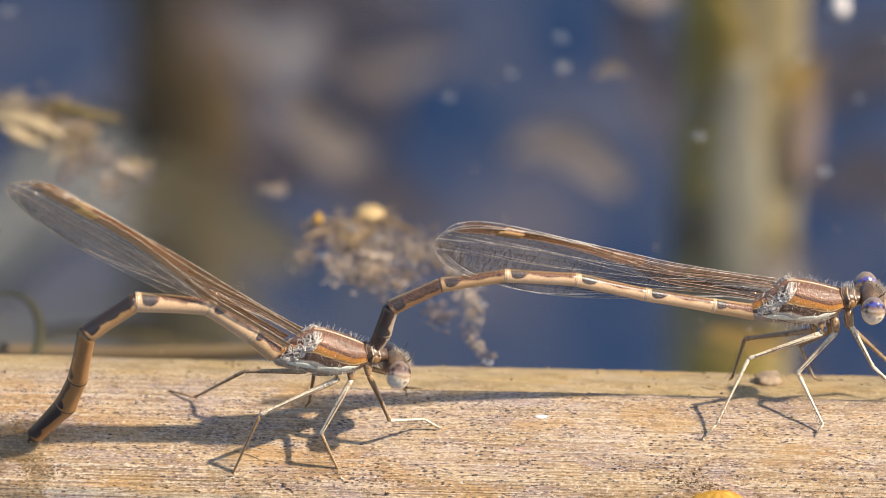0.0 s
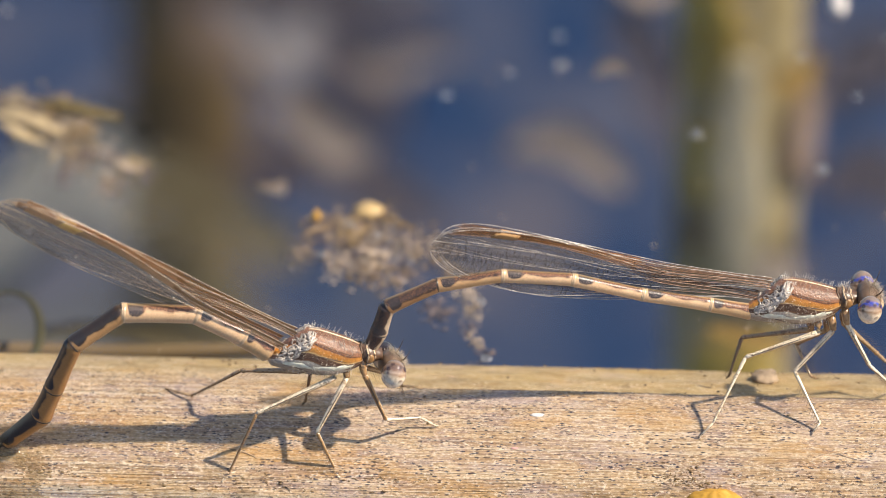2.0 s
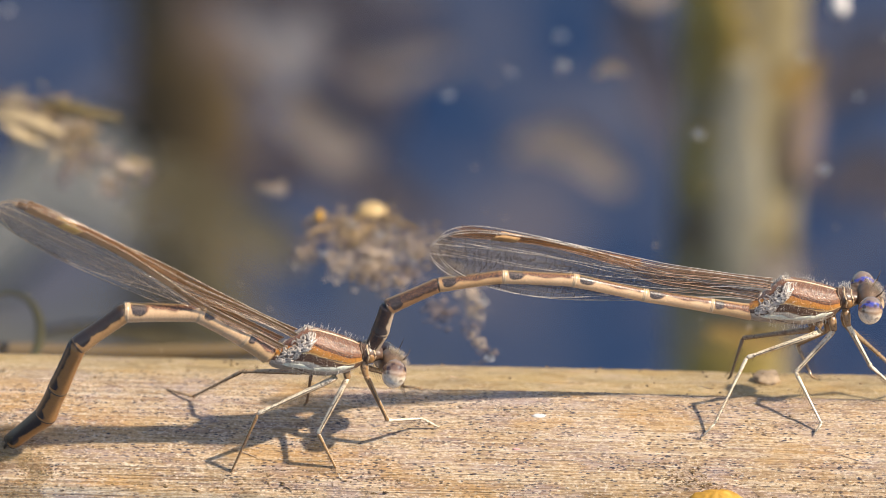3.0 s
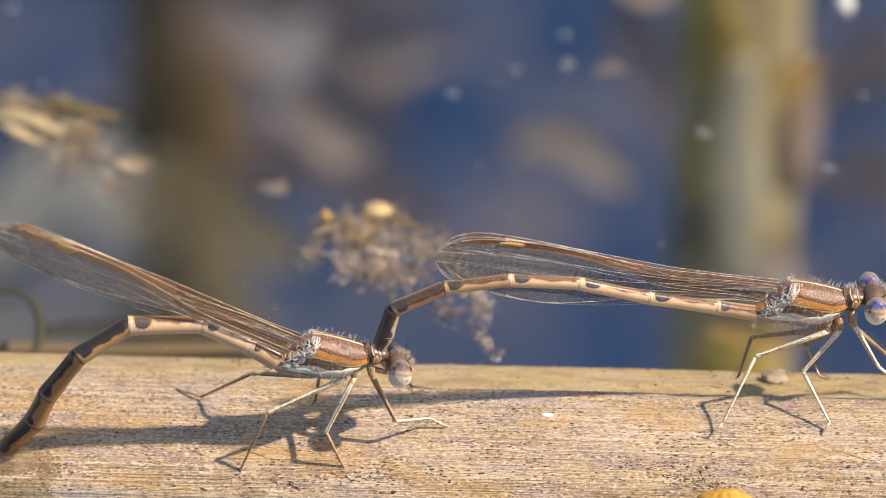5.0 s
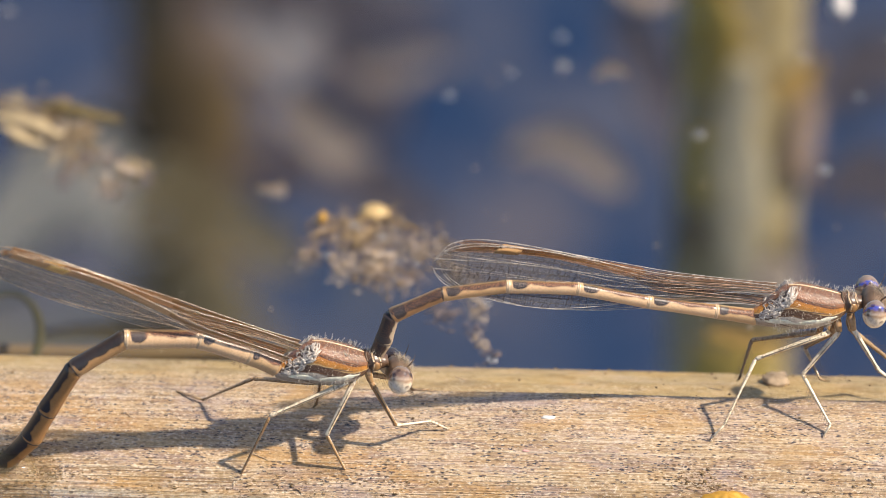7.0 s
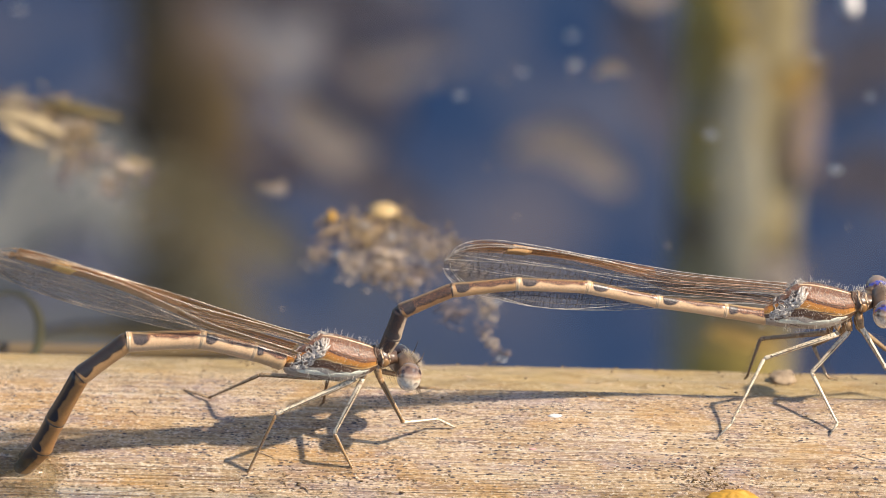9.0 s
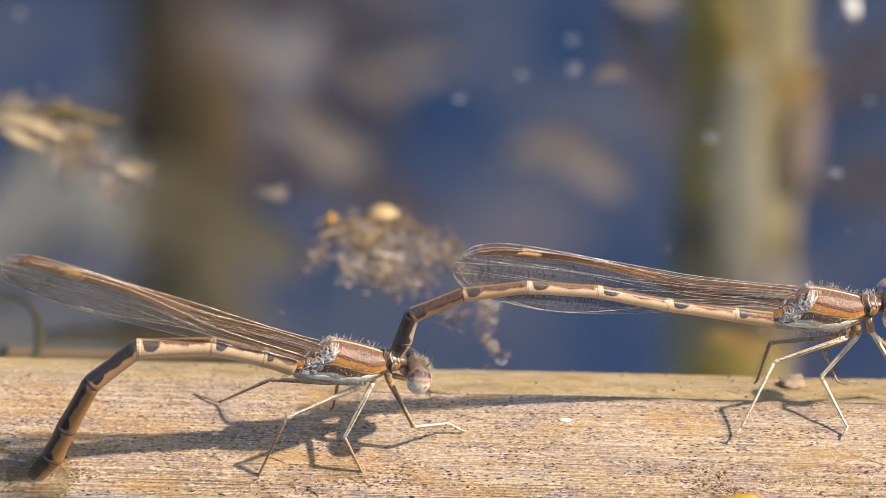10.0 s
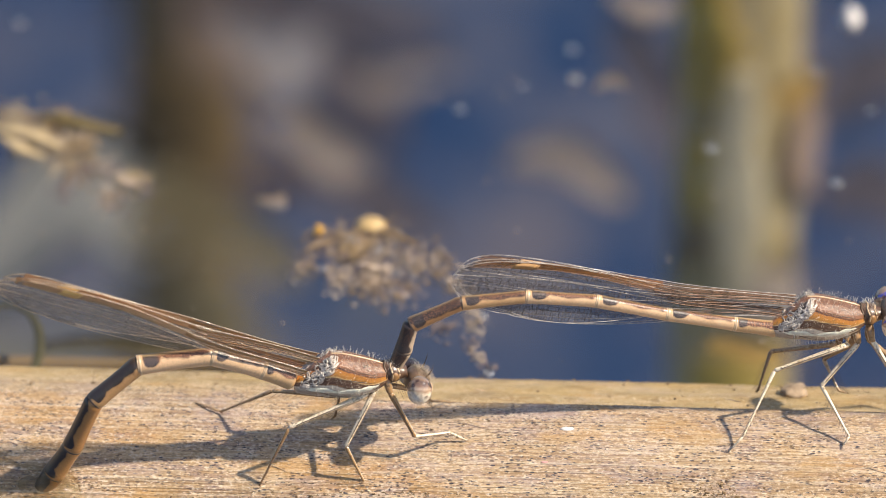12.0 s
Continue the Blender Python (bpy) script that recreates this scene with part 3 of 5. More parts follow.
def trunk_side(x, z):
    """Half width of the thorax at x, z."""
    for (x0, a0, b0, w0), (x1, a1, b1, w1) in zip(TRUNK, TRUNK[1:]):
        if x <= x1 or x1 == TRUNK[-1][0]:
            k = min(1, max(0, (x - x0) / (x1 - x0)))
            a, b, w = a0 + (a1 - a0) * k, b0 + (b1 - b0) * k, w0 + (w1 - w0) * k
            q = min(1.0, abs(z - (a + b) / 2) / ((a - b) / 2))
            return w * (1 - q ** 2.5) ** (1 / 2.5)


def thorax_part(parent):
    bm = bmesh.new()
    loft(bm, [(x, (a + b) / 2, w, (a - b) / 2) for x, a, b, w in TRUNK], 32, 2.5)
    thorax = part("thorax", bm, THORAX, parent, "bronze-brown thorax with ochre side stripe")
    bm = bmesh.new()
    tube(bm, [(x, 0, trunk_top(x) + 0.01) for x in (0.5, 0.9, 1.4, 1.9, 2.4, 2.9, 3.4, 3.8, 4.1)], [0.03] + [0.06] * 7 + [0.03], 6)
    part("back_keel", bm, RING, thorax, "cream line along the back")
    # whitish plates along the lower side
    for side in (-1, 1):
        for x0, x1, z0, z1, tall in ((0.5, 3.7, -1.22, -1.38, 0.36), (-1.5, 0.9, -0.70, -1.22, 0.36)):
            bm = bmesh.new()
            rows = []
            for i in range(25):
                u = i / 24
                x, zc = x0 + (x1 - x0) * u, z0 + (z1 - z0) * u
                swell = math.sin(math.pi * (0.04 + 0.92 * u)) ** 0.6
                hi = tall * swell * (0.60 + 0.55 * noise.noise((x * 1.9, 3, side)))
                row = []
                for k in range(9):
                    q = k / 8 * 2 - 1
                    z = zc + (hi if q > 0 else tall * 0.7 * swell) * q
                    row.append(bm.verts.new((x, side * (trunk_side(x, max(z, zc - 0.2)) + (0.10 + 0.05 * noise.noise((x * 4, z * 5, 8))) * swell * (1 - q ** 4) - 0.05), z)))
                rows.append(row)
            for p, q in zip(rows, rows[1:]):
                for k in range(8):
                    bm.faces.new((p[k], p[k + 1], q[k + 1], q[k]))
            part("side_plate", bm, CHALK, thorax, "whitish waxy lower side plate")
    return thorax


def trunk_top(x, end=1):
    """Top (end 1) or bottom (end 2) of the thorax at x."""
    for p, q in zip(TRUNK, TRUNK[1:]):
        if x <= q[0]:
            return p[end] + (q[end] - p[end]) * (x - p[0]) / (q[0] - p[0])
    return TRUNK[-1][end]


def hairs(parent, spots, count, rng, length=0.55, skin=None):
    """Fine hairs standing on a patch: spots are (x, z, half width, normal angle), and hairs stand anywhere between two of them."""
    bm = bmesh.new()
    for _ in range(count):
        k = rng.randrange(len(spots) - 1)
        f = rng.random()
        x, z, w, ang = (p + (q - p) * f for p, q in zip(spots[k], spots[k + 1]))
        y = rng.uniform(-w, w)
        p = Vector((x, y, z - 0.30 * (y / max(w, 0.1)) ** 2 - 0.03))
        d = Vector((math.cos(ang) + rng.uniform(-0.4, 0.4), y * 0.6 + rng.uniform(-0.3, 0.3), math.sin(ang) + rng.uniform(-0.3, 0.3))).normalized()
        ln = length * rng.uniform(0.5, 1.4)
        bend = Vector((rng.uniform(-0.08, 0.12), rng.uniform(-0.06, 0.06), 0))
        tube(bm, [p, p + d * ln * 0.5 + bend * 0.3, p + d * ln + bend], [0.008, 0.006, 0.003], 3)
    return tagged(part("fur", bm, skin or HAIR, parent, "fine hairs"), kind="stuff")


def wing_bases(parent, rng):
    """Dark pads covered with silvery wire-like folds where the wings join the thorax, and the seams of the thorax."""
    for side in (-1, 1):
        for cx, cz, rx, rz in ((-0.60, -0.32, 0.95, 0.62), (0.50, 0.50, 0.80, 0.60)):
            bm = bmesh.new()
            n = 26
            grid = []
            for i in range(n + 1):
                row = []
                for j in range(n + 1):
                    s, t = i / n * 2 - 1, j / n * 2 - 1
                    x = cx + rx * s + 0.25 * t
                    z = min(cz + rz * t + 0.25 * s, trunk_top(x) - 0.04)
                    rim = max(0.0, min(1.0, 2.5 * (1.02 - math.hypot(s, t))))
                    h = (0.12 + 0.12 * noise.noise((x * 3.2, z * 3.2, side * 5))) * rim - 0.15 * (1 - rim)
                    row.append(bm.verts.new((x, side * (max(0.3, trunk_side(x, z)) + h), z)))
                grid.append(row)
            for i in range(n):
                for j in range(n):
                    bm.faces.new((grid[i][j], grid[i + 1][j], grid[i + 1][j + 1], grid[i][j + 1]))
            part("wing_base", bm, PRUINOSE, parent, "wrinkled brown wing base")
            bm = bmesh.new()
            for k in range(54):
                d, ph = 0.85 * rng.random() ** 0.5, rng.uniform(0, 6.3)
                s, t, go, curl = d * math.cos(ph), d * math.sin(ph), rng.uniform(0, 6.3), rng.choice((-1, 1)) * rng.uniform(0.15, 0.95)
                pts, rad = [], rng.uniform(0.026, 0.085)
                for q in range(8):
                    x = cx + rx * s + 0.25 * t
                    z = min(cz + rz * t + 0.25 * s, trunk_top(x) - 0.04)
                    rim = max(0.0, min(1.0, 2.5 * (1.02 - math.hypot(s, t))))
                    lift = (0.12 + 0.12 * noise.noise((x * 3.2, z * 3.2, side * 5))) * rim - 0.15 * (1 - rim) - 0.01
                    pts.append((x, side * (max(0.3, trunk_side(x, z)) + lift), z))
                    s, t, go = s + 0.10 * math.cos(go), t + 0.10 * math.sin(go), go + curl * 0.8 + rng.uniform(-0.15, 0.15)
                tube(bm, pts, [rad * 0.5] + [rad * rng.uniform(0.85, 1.15) for _ in range(6)] + [rad * 0.4], 8)
            tagged(part("crinkled_skin", bm, SILVER, parent, "silvery wire-like folds"), kind="stuff")
        for pts in (((1.4, 0.42), (2.0, 0.12), (2.7, -0.22), (3.4, -0.55), (3.95, -0.8)), ((0.9, -0.75), (1.6, -0.98), (2.4, -1.22), (3.2, -1.4), (3.7, -1.4)),
                    ((-0.7, -0.95), (0.1, -1.35), (0.9, -1.7), (1.7, -1.9)), ((0.9, -0.25), (1.6, -0.42), (2.4, -0.72), (3.1, -0.98))):
            bm = bmesh.new()
            tube(bm, [(x, side * (trunk_side(x, z) - 0.005), z) for x, z in pts], [0.015] + [0.035] * (len(pts) - 2) + [0.015], 5)
            part("seam", bm, SPINE, parent, "dark seam between thorax plates")


UPPER = [(0, 0.26), (3, 0.25), (7.0, 0.30), (10.5, 0.66), (13.6, 1.02), (16.5, 1.15), (18, 1.10)]
LOWER = [(0, -0.32), (2, -0.42), (5, -0.95), (8, -1.75), (11, -2.38), (14, -2.78), (16.5, -2.78), (18, -2.5)]


def lerp(table, x):
    """The edge of the wing at x: straight pieces with softened corners, a rounded tip past 18 mm."""
    if x > 18:
        mid, q = -0.55, (x - 18) / 3.8
        return mid + (table[-1][1] - mid) * math.sqrt(max(0.0, 1 - q * q))
    total = 0.0
    for d in (-0.9, -0.45, 0, 0.45, 0.9):
        xx = min(18, max(0, x + d))
        for (a, p), (b, q) in zip(table, table[1:]):
            if xx <= b:
                total += p + (q - p) * (xx - a) / (b - a)
                break
    return total / 5


def wing(parent, rng, sway, size, droop, wide, tints):
    """A narrow clear wing along -x, leading edge up, with its net of veins."""
    def place(x, z):
        return Vector((-x * size, 0.10 * math.sin(x * 0.5 + sway) + 0.05 * math.sin(z * 3), z * (0.4 + 0.6 * size) * (wide if z < 0 else 1) - droop * (x / 21.8) ** 3.5))

    def spot(x, f):
        hi, lo = lerp(UPPER, x), lerp(LOWER, x)
        return place(x, hi + (lo - hi) * f)

    def course(x, f):
        """Height of the long vein f at x: past 15 mm it runs on nearly level, to end in the margin."""
        if f in (0.0, 1.0) or x <= 15:
            hi, lo = lerp(UPPER, x), lerp(LOWER, x)
            return hi + (lo - hi) * f
        z = lerp(UPPER, 15) + (lerp(LOWER, 15) - lerp(UPPER, 15)) * f
        return z + (-0.5 - z) * 0.16 * ((x - 15) / 6) ** 2

    def last(f):
        x = 21.7
        while x > 15 and not lerp(LOWER, x) + 0.03 < course(x, f) < lerp(UPPER, x) - 0.03:
            x -= 0.05
        return x
    xs = [21.78 * (1 - (1 - i / 70) ** 1.5) for i in range(71)]
    bm = bmesh.new()
    cols = [[bm.verts.new(spot(x, k / 10)) for k in range(11)] for x in xs]
    for a, b in zip(cols, cols[1:]):
        for k in range(10):
            bm.faces.new((a[k], a[k + 1], b[k + 1], b[k]))
    film_skin, band_skin, root_skin, vein_skin, spot_skin, pale_skin, broad = tints
    film = part("wing", bm, film_skin, parent, "clear brownish wing with dark veins")
    weak = bmesh.new()
    lines = [(0.0, 0, 21.76, 0.021), (0.055, 0, 16.2, 0.013), (0.115, 0, 21.7, 0.021), (0.21, 7.0, 21.6, 0.009), (0.30, 0.3, 21.6, 0.017), (0.42, 5.5, 21.5, 0.009), (0.53, 0.3, 21.4, 0.013),
             (0.67, 4.0, 21.2, 0.009), (0.82, 0.3, 20.6, 0.010), (1.0, 0, 21.76, 0.020)]
    lines = [(f, a, b if f in (0.0, 1.0) or b < 16 else last(f), r) for f, a, b, r in lines]
    for f, a, b, r in lines:
        n = 60
        steps = [a + (b - a) * (1 - (1 - i / n) ** 1.6) for i in range(n + 1)]
        pts = [place(x, course(x, f)) for x in steps]
        if r > 0.012:
            vein = bmesh.new()
            tube(vein, pts, [r * (1 + 0.5 * noise.noise((x * 5, f * 9, sway))) for x in steps], 5)
            part("vein", vein, vein_skin if 0.02 < f < 0.2 else pale_skin, film, "bronze leading vein" if f < 0.2 else "thin shining long vein")
        else:
            tube(weak, pts, [r] * (n + 1), 4)
    for i in range(len(lines) - 1):
        f0, a0, b0, _ = lines[i]
        f1, a1, b1, _ = lines[i + 1]
        x = max(a0, a1) + 0.6
        while x < min(b0, b1) - 0.2:
            x2 = min(b1, x + rng.uniform(-0.12, 0.22))
            kink = place((x + x2) / 2 + rng.uniform(-0.10, 0.10), (course(x, f0) + course(x2, f1)) / 2)
            tube(weak, [place(x, course(x, f0)), kink, place(x2, course(x2, f1))], [0.016, 0.013, 0.016], 3)
            x += rng.uniform(0.40, 0.85) * (0.8 if i > 4 else 1.1)
    for i in range(34):
        x = 21.0 - 5.5 * (i / 34) ** 1.2
        for f, k in ((0.0, 1), (1.0, -1)):
            z = course(x, f)
            tube(weak, [place(x, z), place(x - 0.2, z - k * 0.32)], [0.010, 0.010], 3)
    tagged(part("vein_net", weak, VEIN, film, "dark net of cross veins"), kind="stuff")
    bm = bmesh.new()
    rows = [[bm.verts.new(place(x, course(x, f)) - Vector((0, 0.012, 0))) for f in (0.02, 0.07 * broad, 0.118 * broad)] for x in (8.5 + 12.1 * i / 50 for i in range(51))]
    for p, q in zip(rows, rows[1:]):
        for k in range(2):
            bm.faces.new((p[k], p[k + 1], q[k + 1], q[k]))
    part("leading_band", bm, band_skin, film, "rust-brown tinted leading strip")
    bm = bmesh.new()
    rows = [[bm.verts.new(spot(x, f) - Vector((0, 0.02, 0))) for f in (0.02 + 0.0065 * x, 0.30 - 0.02 * x, max(0.165, 0.97 - 0.09 * x))] for x in (0.1 + 8.9 * i / 30 for i in range(31))]
    for p, q in zip(rows, rows[1:]):
        for k in range(2):
            bm.faces.new((p[k], p[k + 1], q[k + 1], q[k]))
    part("wing_stem", bm, root_skin, film, "brown narrow wing stem")
    for f0, f1, b, r in ((0.40, 0.20, 9.0, 0.024), (0.72, 0.30, 8.0, 0.020), (0.9, 0.62, 6.5, 0.014)):
        vein = bmesh.new()
        tube(vein, [spot(0.1 + b * i / 24, f0 + (f1 - f0) * (i / 24) ** 0.8) - Vector((0, 0.025, 0)) for i in range(25)], [r] * 24 + [r * 0.5], 5)
        part("vein", vein, vein_skin, film, "bronze leading vein")
    bm = bmesh.new()
    prev = None
    for i in range(9):
        x = 16.6 + 1.35 * i / 8
        quad = [bm.verts.new(spot(x + d, f) + Vector((0, s, 0))) for d, f, s in ((0, 0.04, -0.032), (0.25, 0.03 + 0.12 * broad, -0.032), (0.25, 0.03 + 0.12 * broad, -0.022), (0, 0.04, -0.022))]
        if prev:
            for k in range(4):
                bm.faces.new((prev[k], prev[(k + 1) % 4], quad[(k + 1) % 4], quad[k]))
        else:
            bm.faces.new(quad)
        prev = quad
    bm.faces.new(prev)
    part("pterostigma", bm, spot_skin, film, "long tan wing spot")
    return film


def head_part(parent, eye_mat, rng):
    bm = bmesh.new()
    loft(bm, [(-0.55, 0, 0.5, 0.35), (-0.4, 0.03, 1.1, 0.6), (-0.1, 0.05, 1.45, 0.78), (0.3, 0.0, 1.4, 0.78), (0.6, -0.1, 1.0, 0.72), (0.85, -0.22, 0.7, 0.58),
              (1.0, -0.3, 0.4, 0.35)], 24)
    head = part("head", bm, HEAD_SKIN, parent, "wide brown hairy head")
    for side in (-1, 1):
        bm = bmesh.new()
        loft(bm, [(-0.80 * math.cos(math.pi * k / 18), 0, max(0.02, 0.80 * math.sin(math.pi * k / 18)), max(0.02, 0.95 * math.sin(math.pi * k / 18))) for k in range(19)], 28)
        for v in bm.verts:
            v.co = v.co + Vector((0.05, side * 1.72, -0.03))
        part("eye", bm, eye_mat, head)
        bm = bmesh.new()
        tube(bm, [(0.55, side * 0.75, 0.5), (0.75, side * 0.90, 0.78), (0.88, side * 1.0, 1.1), (0.96, side * 1.05, 1.5)], [0.06, 0.05, 0.022, 0.010], 6)
        part("antenna", bm, SPINE, head)
    bm = bmesh.new()
    ball(bm, (0.95, 0, -0.42), 0.42, 12, 8, (0.8, 1.5, 0.9))
    part("mouth", bm, MOUTH, head, "cream mouth shield")
    hairs(head, [(0.0, 0.72, 1.2, 1.6), (0.4, 0.7, 1.1, 1.1), (0.75, 0.4, 0.9, 0.6), (0.9, 0.05, 0.7, 0.2)], 380, rng, 0.42, HAIR_B)
    return head


def a_sign(v):
    return -1 if v < 0 else 1


def leg_part(parent, joints, rng, pale):
    """Hip, knee, ankle and toe; the leg's own origin is its toe."""
    hip, knee, ankle, toe = (Vector(j) for j in joints)
    a, b, c = hip - toe, knee - toe, ankle - toe
    skin = LEG_PALE if pale else LEG_SHADED
    bm = bmesh.new()
    tube(bm, [a, a.lerp(b, 0.08), a.lerp(b, 0.4), a.lerp(b, 0.9), b.lerp(a, 0.03), b], [0.17, 0.20, 0.17, 0.125, 0.165, 0.10], 10)
    inner = a + Vector((-0.1, -0.35 * a_sign(hip.y), 1.0))
    tube(bm, [inner, a.lerp(inner, 0.45), a.lerp(inner, 0.05), a.lerp(b, 0.06)], [0.26, 0.27, 0.22, 0.16], 10)
    leg = part("leg", bm, skin, parent)
    bm = bmesh.new()
    tube(bm, [b, b.lerp(c, 0.05), b.lerp(c, 0.5), b.lerp(c, 0.93), c], [0.09, 0.135, 0.088, 0.075, 0.10], 8)
    part("tibia", bm, skin, leg)
    bm = bmesh.new()
    face = Vector((0, -1, 0.25)).normalized()
    tube(bm, [a.lerp(b, k) + face * r for k, r in ((0.12, 0.175), (0.4, 0.152), (0.7, 0.128), (0.95, 0.115))], [0.015, 0.036, 0.034, 0.02], 5)
    part("stripe", bm, SPINE, leg, "dark stripe along the leg")
    bm = bmesh.new()
    tube(bm, [c, c * 0.66, c * 0.62, c * 0.33, c * 0.3, c * 0.05], [0.08, 0.095, 0.06, 0.085, 0.055, 0.05], 7)
    for s in (-1, 1):
        tube(bm, [c * 0.06, Vector((0.08, 0.10 * s, 0.06)), Vector((0.16, 0.16 * s, -0.05))], [0.035, 0.028, 0.008], 5)
    part("foot", bm, skin, leg, "clawed foot")
    bm = bmesh.new()
    side = (b - a).cross(c - b).normalized()
    for p, q, n in ((a, b, 9), (b, c, 11)):
        d = (q - p).normalized()
        out = d.cross(side)
        for k in range(n):
            at = p.lerp(q, 0.22 + 0.74 * k / n)
            for s in (-1, 1):
                w = (out * s * 0.5 + side * s + d * 0.6 + Vector((0, 0, -0.35))).normalized()
                tube(bm, [at, at + w * rng.uniform(0.6, 0.95)], [0.020, 0.005], 3)
    tagged(part("fuzz", bm, SPINE, leg, "fine dark bristles"), kind="stuff")
    return leg


def damselfly(name, at, yaw, label, lengths, radii, mats, legs, eye_mat, seed, rolls, droop, span, sides, tints):
    rng = random.Random(seed)
    fly = thing(name, at, label, "damselfly", "mating damselfly pair", yaw)
    p = {"fly": fly, "thorax": thorax_part(fly)}
    hairs(p["thorax"], [(x, trunk_top(x), 0.75, 1.75 - 0.2 * x) for x in (0.1, 0.9, 1.7, 2.5, 3.2, 3.9)], 170, rng, 0.42)
    bm = bmesh.new()
    for _ in range(260):
        x, ph = rng.uniform(-0.6, 3.6), rng.uniform(-0.9, 1.2)
        zc, hz = -0.55 - 0.16 * x, 1.65 - 0.22 * abs(x - 1)
        q = Vector((x, -trunk_side(x, zc + hz * math.sin(ph)), zc + hz * math.sin(ph)))
        d = Vector((rng.uniform(-0.5, 0.1), -math.cos(ph) + rng.uniform(-0.3, 0.3), math.sin(ph) + rng.uniform(-0.3, 0.3))).normalized()
        tube(bm, [q, q + d * rng.uniform(0.2, 0.45)], [0.012, 0.003], 3)
    tagged(part("fur", bm, HAIR, p["thorax"], "fine pale hairs"), kind="stuff")
    hairs(p["thorax"], [(x, trunk_top(x, 2) + 0.3, 0.7, -1.6) for x in (0.0, 1.0, 2.2, 3.3)], 60, rng, 0.35)
    wing_bases(p["thorax"], rng)
    bm = bmesh.new()
    loft(bm, [(3.9, -0.95, 0.55, 0.6), (4.25, -0.95, 0.72, 0.72), (4.5, -1.0, 0.80, 0.70), (4.75, -1.02, 0.76, 0.66), (5.0, -1.08, 0.6, 0.52), (5.25, -1.12, 0.5, 0.42), (5.5, -1.15, 0.42, 0.38)], 18)
    part("prothorax", bm, PRO, p["thorax"])
    for x, z, w, h, skin in ((4.12, -0.95, 0.74, 0.72, SPINE), (4.50, -1.0, 0.84, 0.73, MOUTH), (4.95, -1.06, 0.66, 0.56, MOUTH)):
        bm = bmesh.new()
        tube(bm, [(x + 0.05 * math.sin(5 * a), w * math.cos(a), z + h * math.sin(a)) for a in (math.pi * (i / 14) - 0.4 + 0.8 * i / 14 * 1.0 for i in range(15))], [0.03] + [0.06 + 0.025 * math.sin(3.1 * i) for i in range(13)] + [0.03], 6)
        part("neck_ridge", bm, skin, p["thorax"], "raised ridge round the neck")
    for s in (-1, 1):
        bm = bmesh.new()
        ball(bm, (4.62, 0.66 * s, -1.08), 0.30, 14, 10, (1.0, 0.6, 1.1), 0.06, rng)
        part("neck_lobe", bm, LOBE, p["thorax"], "ochre-brown lobe beside the neck")
    hairs(p["thorax"], [(x, -0.32 - 0.15 * (x - 4.2), 0.7, 1.5) for x in (4.2, 4.6, 5.0)], 90, rng, 0.4)
    p["head"] = head_part(fly, eye_mat, rng)
    p["wings"] = [wing(fly, rng, k * 1.3, s, droop, w, tints) for k, (s, w) in enumerate(((span, 1.0), (0.955 * span, 1.12), (0.955 * span, 1.12), (span, 1.0)))]
    p["rolls"], p["sides"] = rolls, sides
    p["abdomen"] = [segment("abdomen_segment", ln, r0, r1, m, fly) for ln, (r0, r1), m in zip(lengths, zip(radii, radii[1:]), mats)]
    p["lengths"] = lengths
    last = p["abdomen"][-1]
    for s in (-1, 1):
        bm = bmesh.new()
        tube(bm, [(-lengths[-1] + 0.1, 0.25 * s, 0.1), (-lengths[-1] - 0.35, 0.34 * s, 0.02), (-lengths[-1] - 0.7, 0.2 * s, -0.15)], [0.14, 0.11, 0.05], 7)
        part("clasper", bm, AB_DARK, last)
    if droop > 0.5:
        bm = bmesh.new()
        uvs = [[bm.verts.new((r * math.cos(a) * (1.15 + 0.12 * math.sin(3 * a)), r * math.sin(a) * (1 + 0.1 * math.sin(2 * a + 1)), h)) for a in (2 * math.pi * i / 40 for i in range(40))]
               for r, h in ((0.5, 1.5), (0.62, 1.1), (0.82, 0.72), (1.1, 0.45), (1.45, 0.26), (1.75, 0.14), (1.95, 0.02), (2.0, -0.15))]
        for r, s in zip(uvs, uvs[1:]):
            for i in range(40):
                bm.faces.new((r[i], s[i], s[(i + 1) % 40], r[(i + 1) % 40]))
        p["collar"] = part("water_collar", bm, WET, fly, "clear water drawn up round the abdomen tip")
    # the three far-side legs take the darker skin for their shade
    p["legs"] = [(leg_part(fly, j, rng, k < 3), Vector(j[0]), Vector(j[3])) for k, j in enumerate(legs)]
    return p


F_LEN = [2.10, 3.49, 4.67, 3.81, 4.22, 2.62, 3.6]
F_RAD = [0.76, 0.69, 0.64, 0.66, 0.64, 0.68, 0.74, 0.55]
F_MAT = [AB_BASE, AB_PALE, AB_PALE, AB_SOOT, AB_RUST, AB_RUST, AB_TIP]
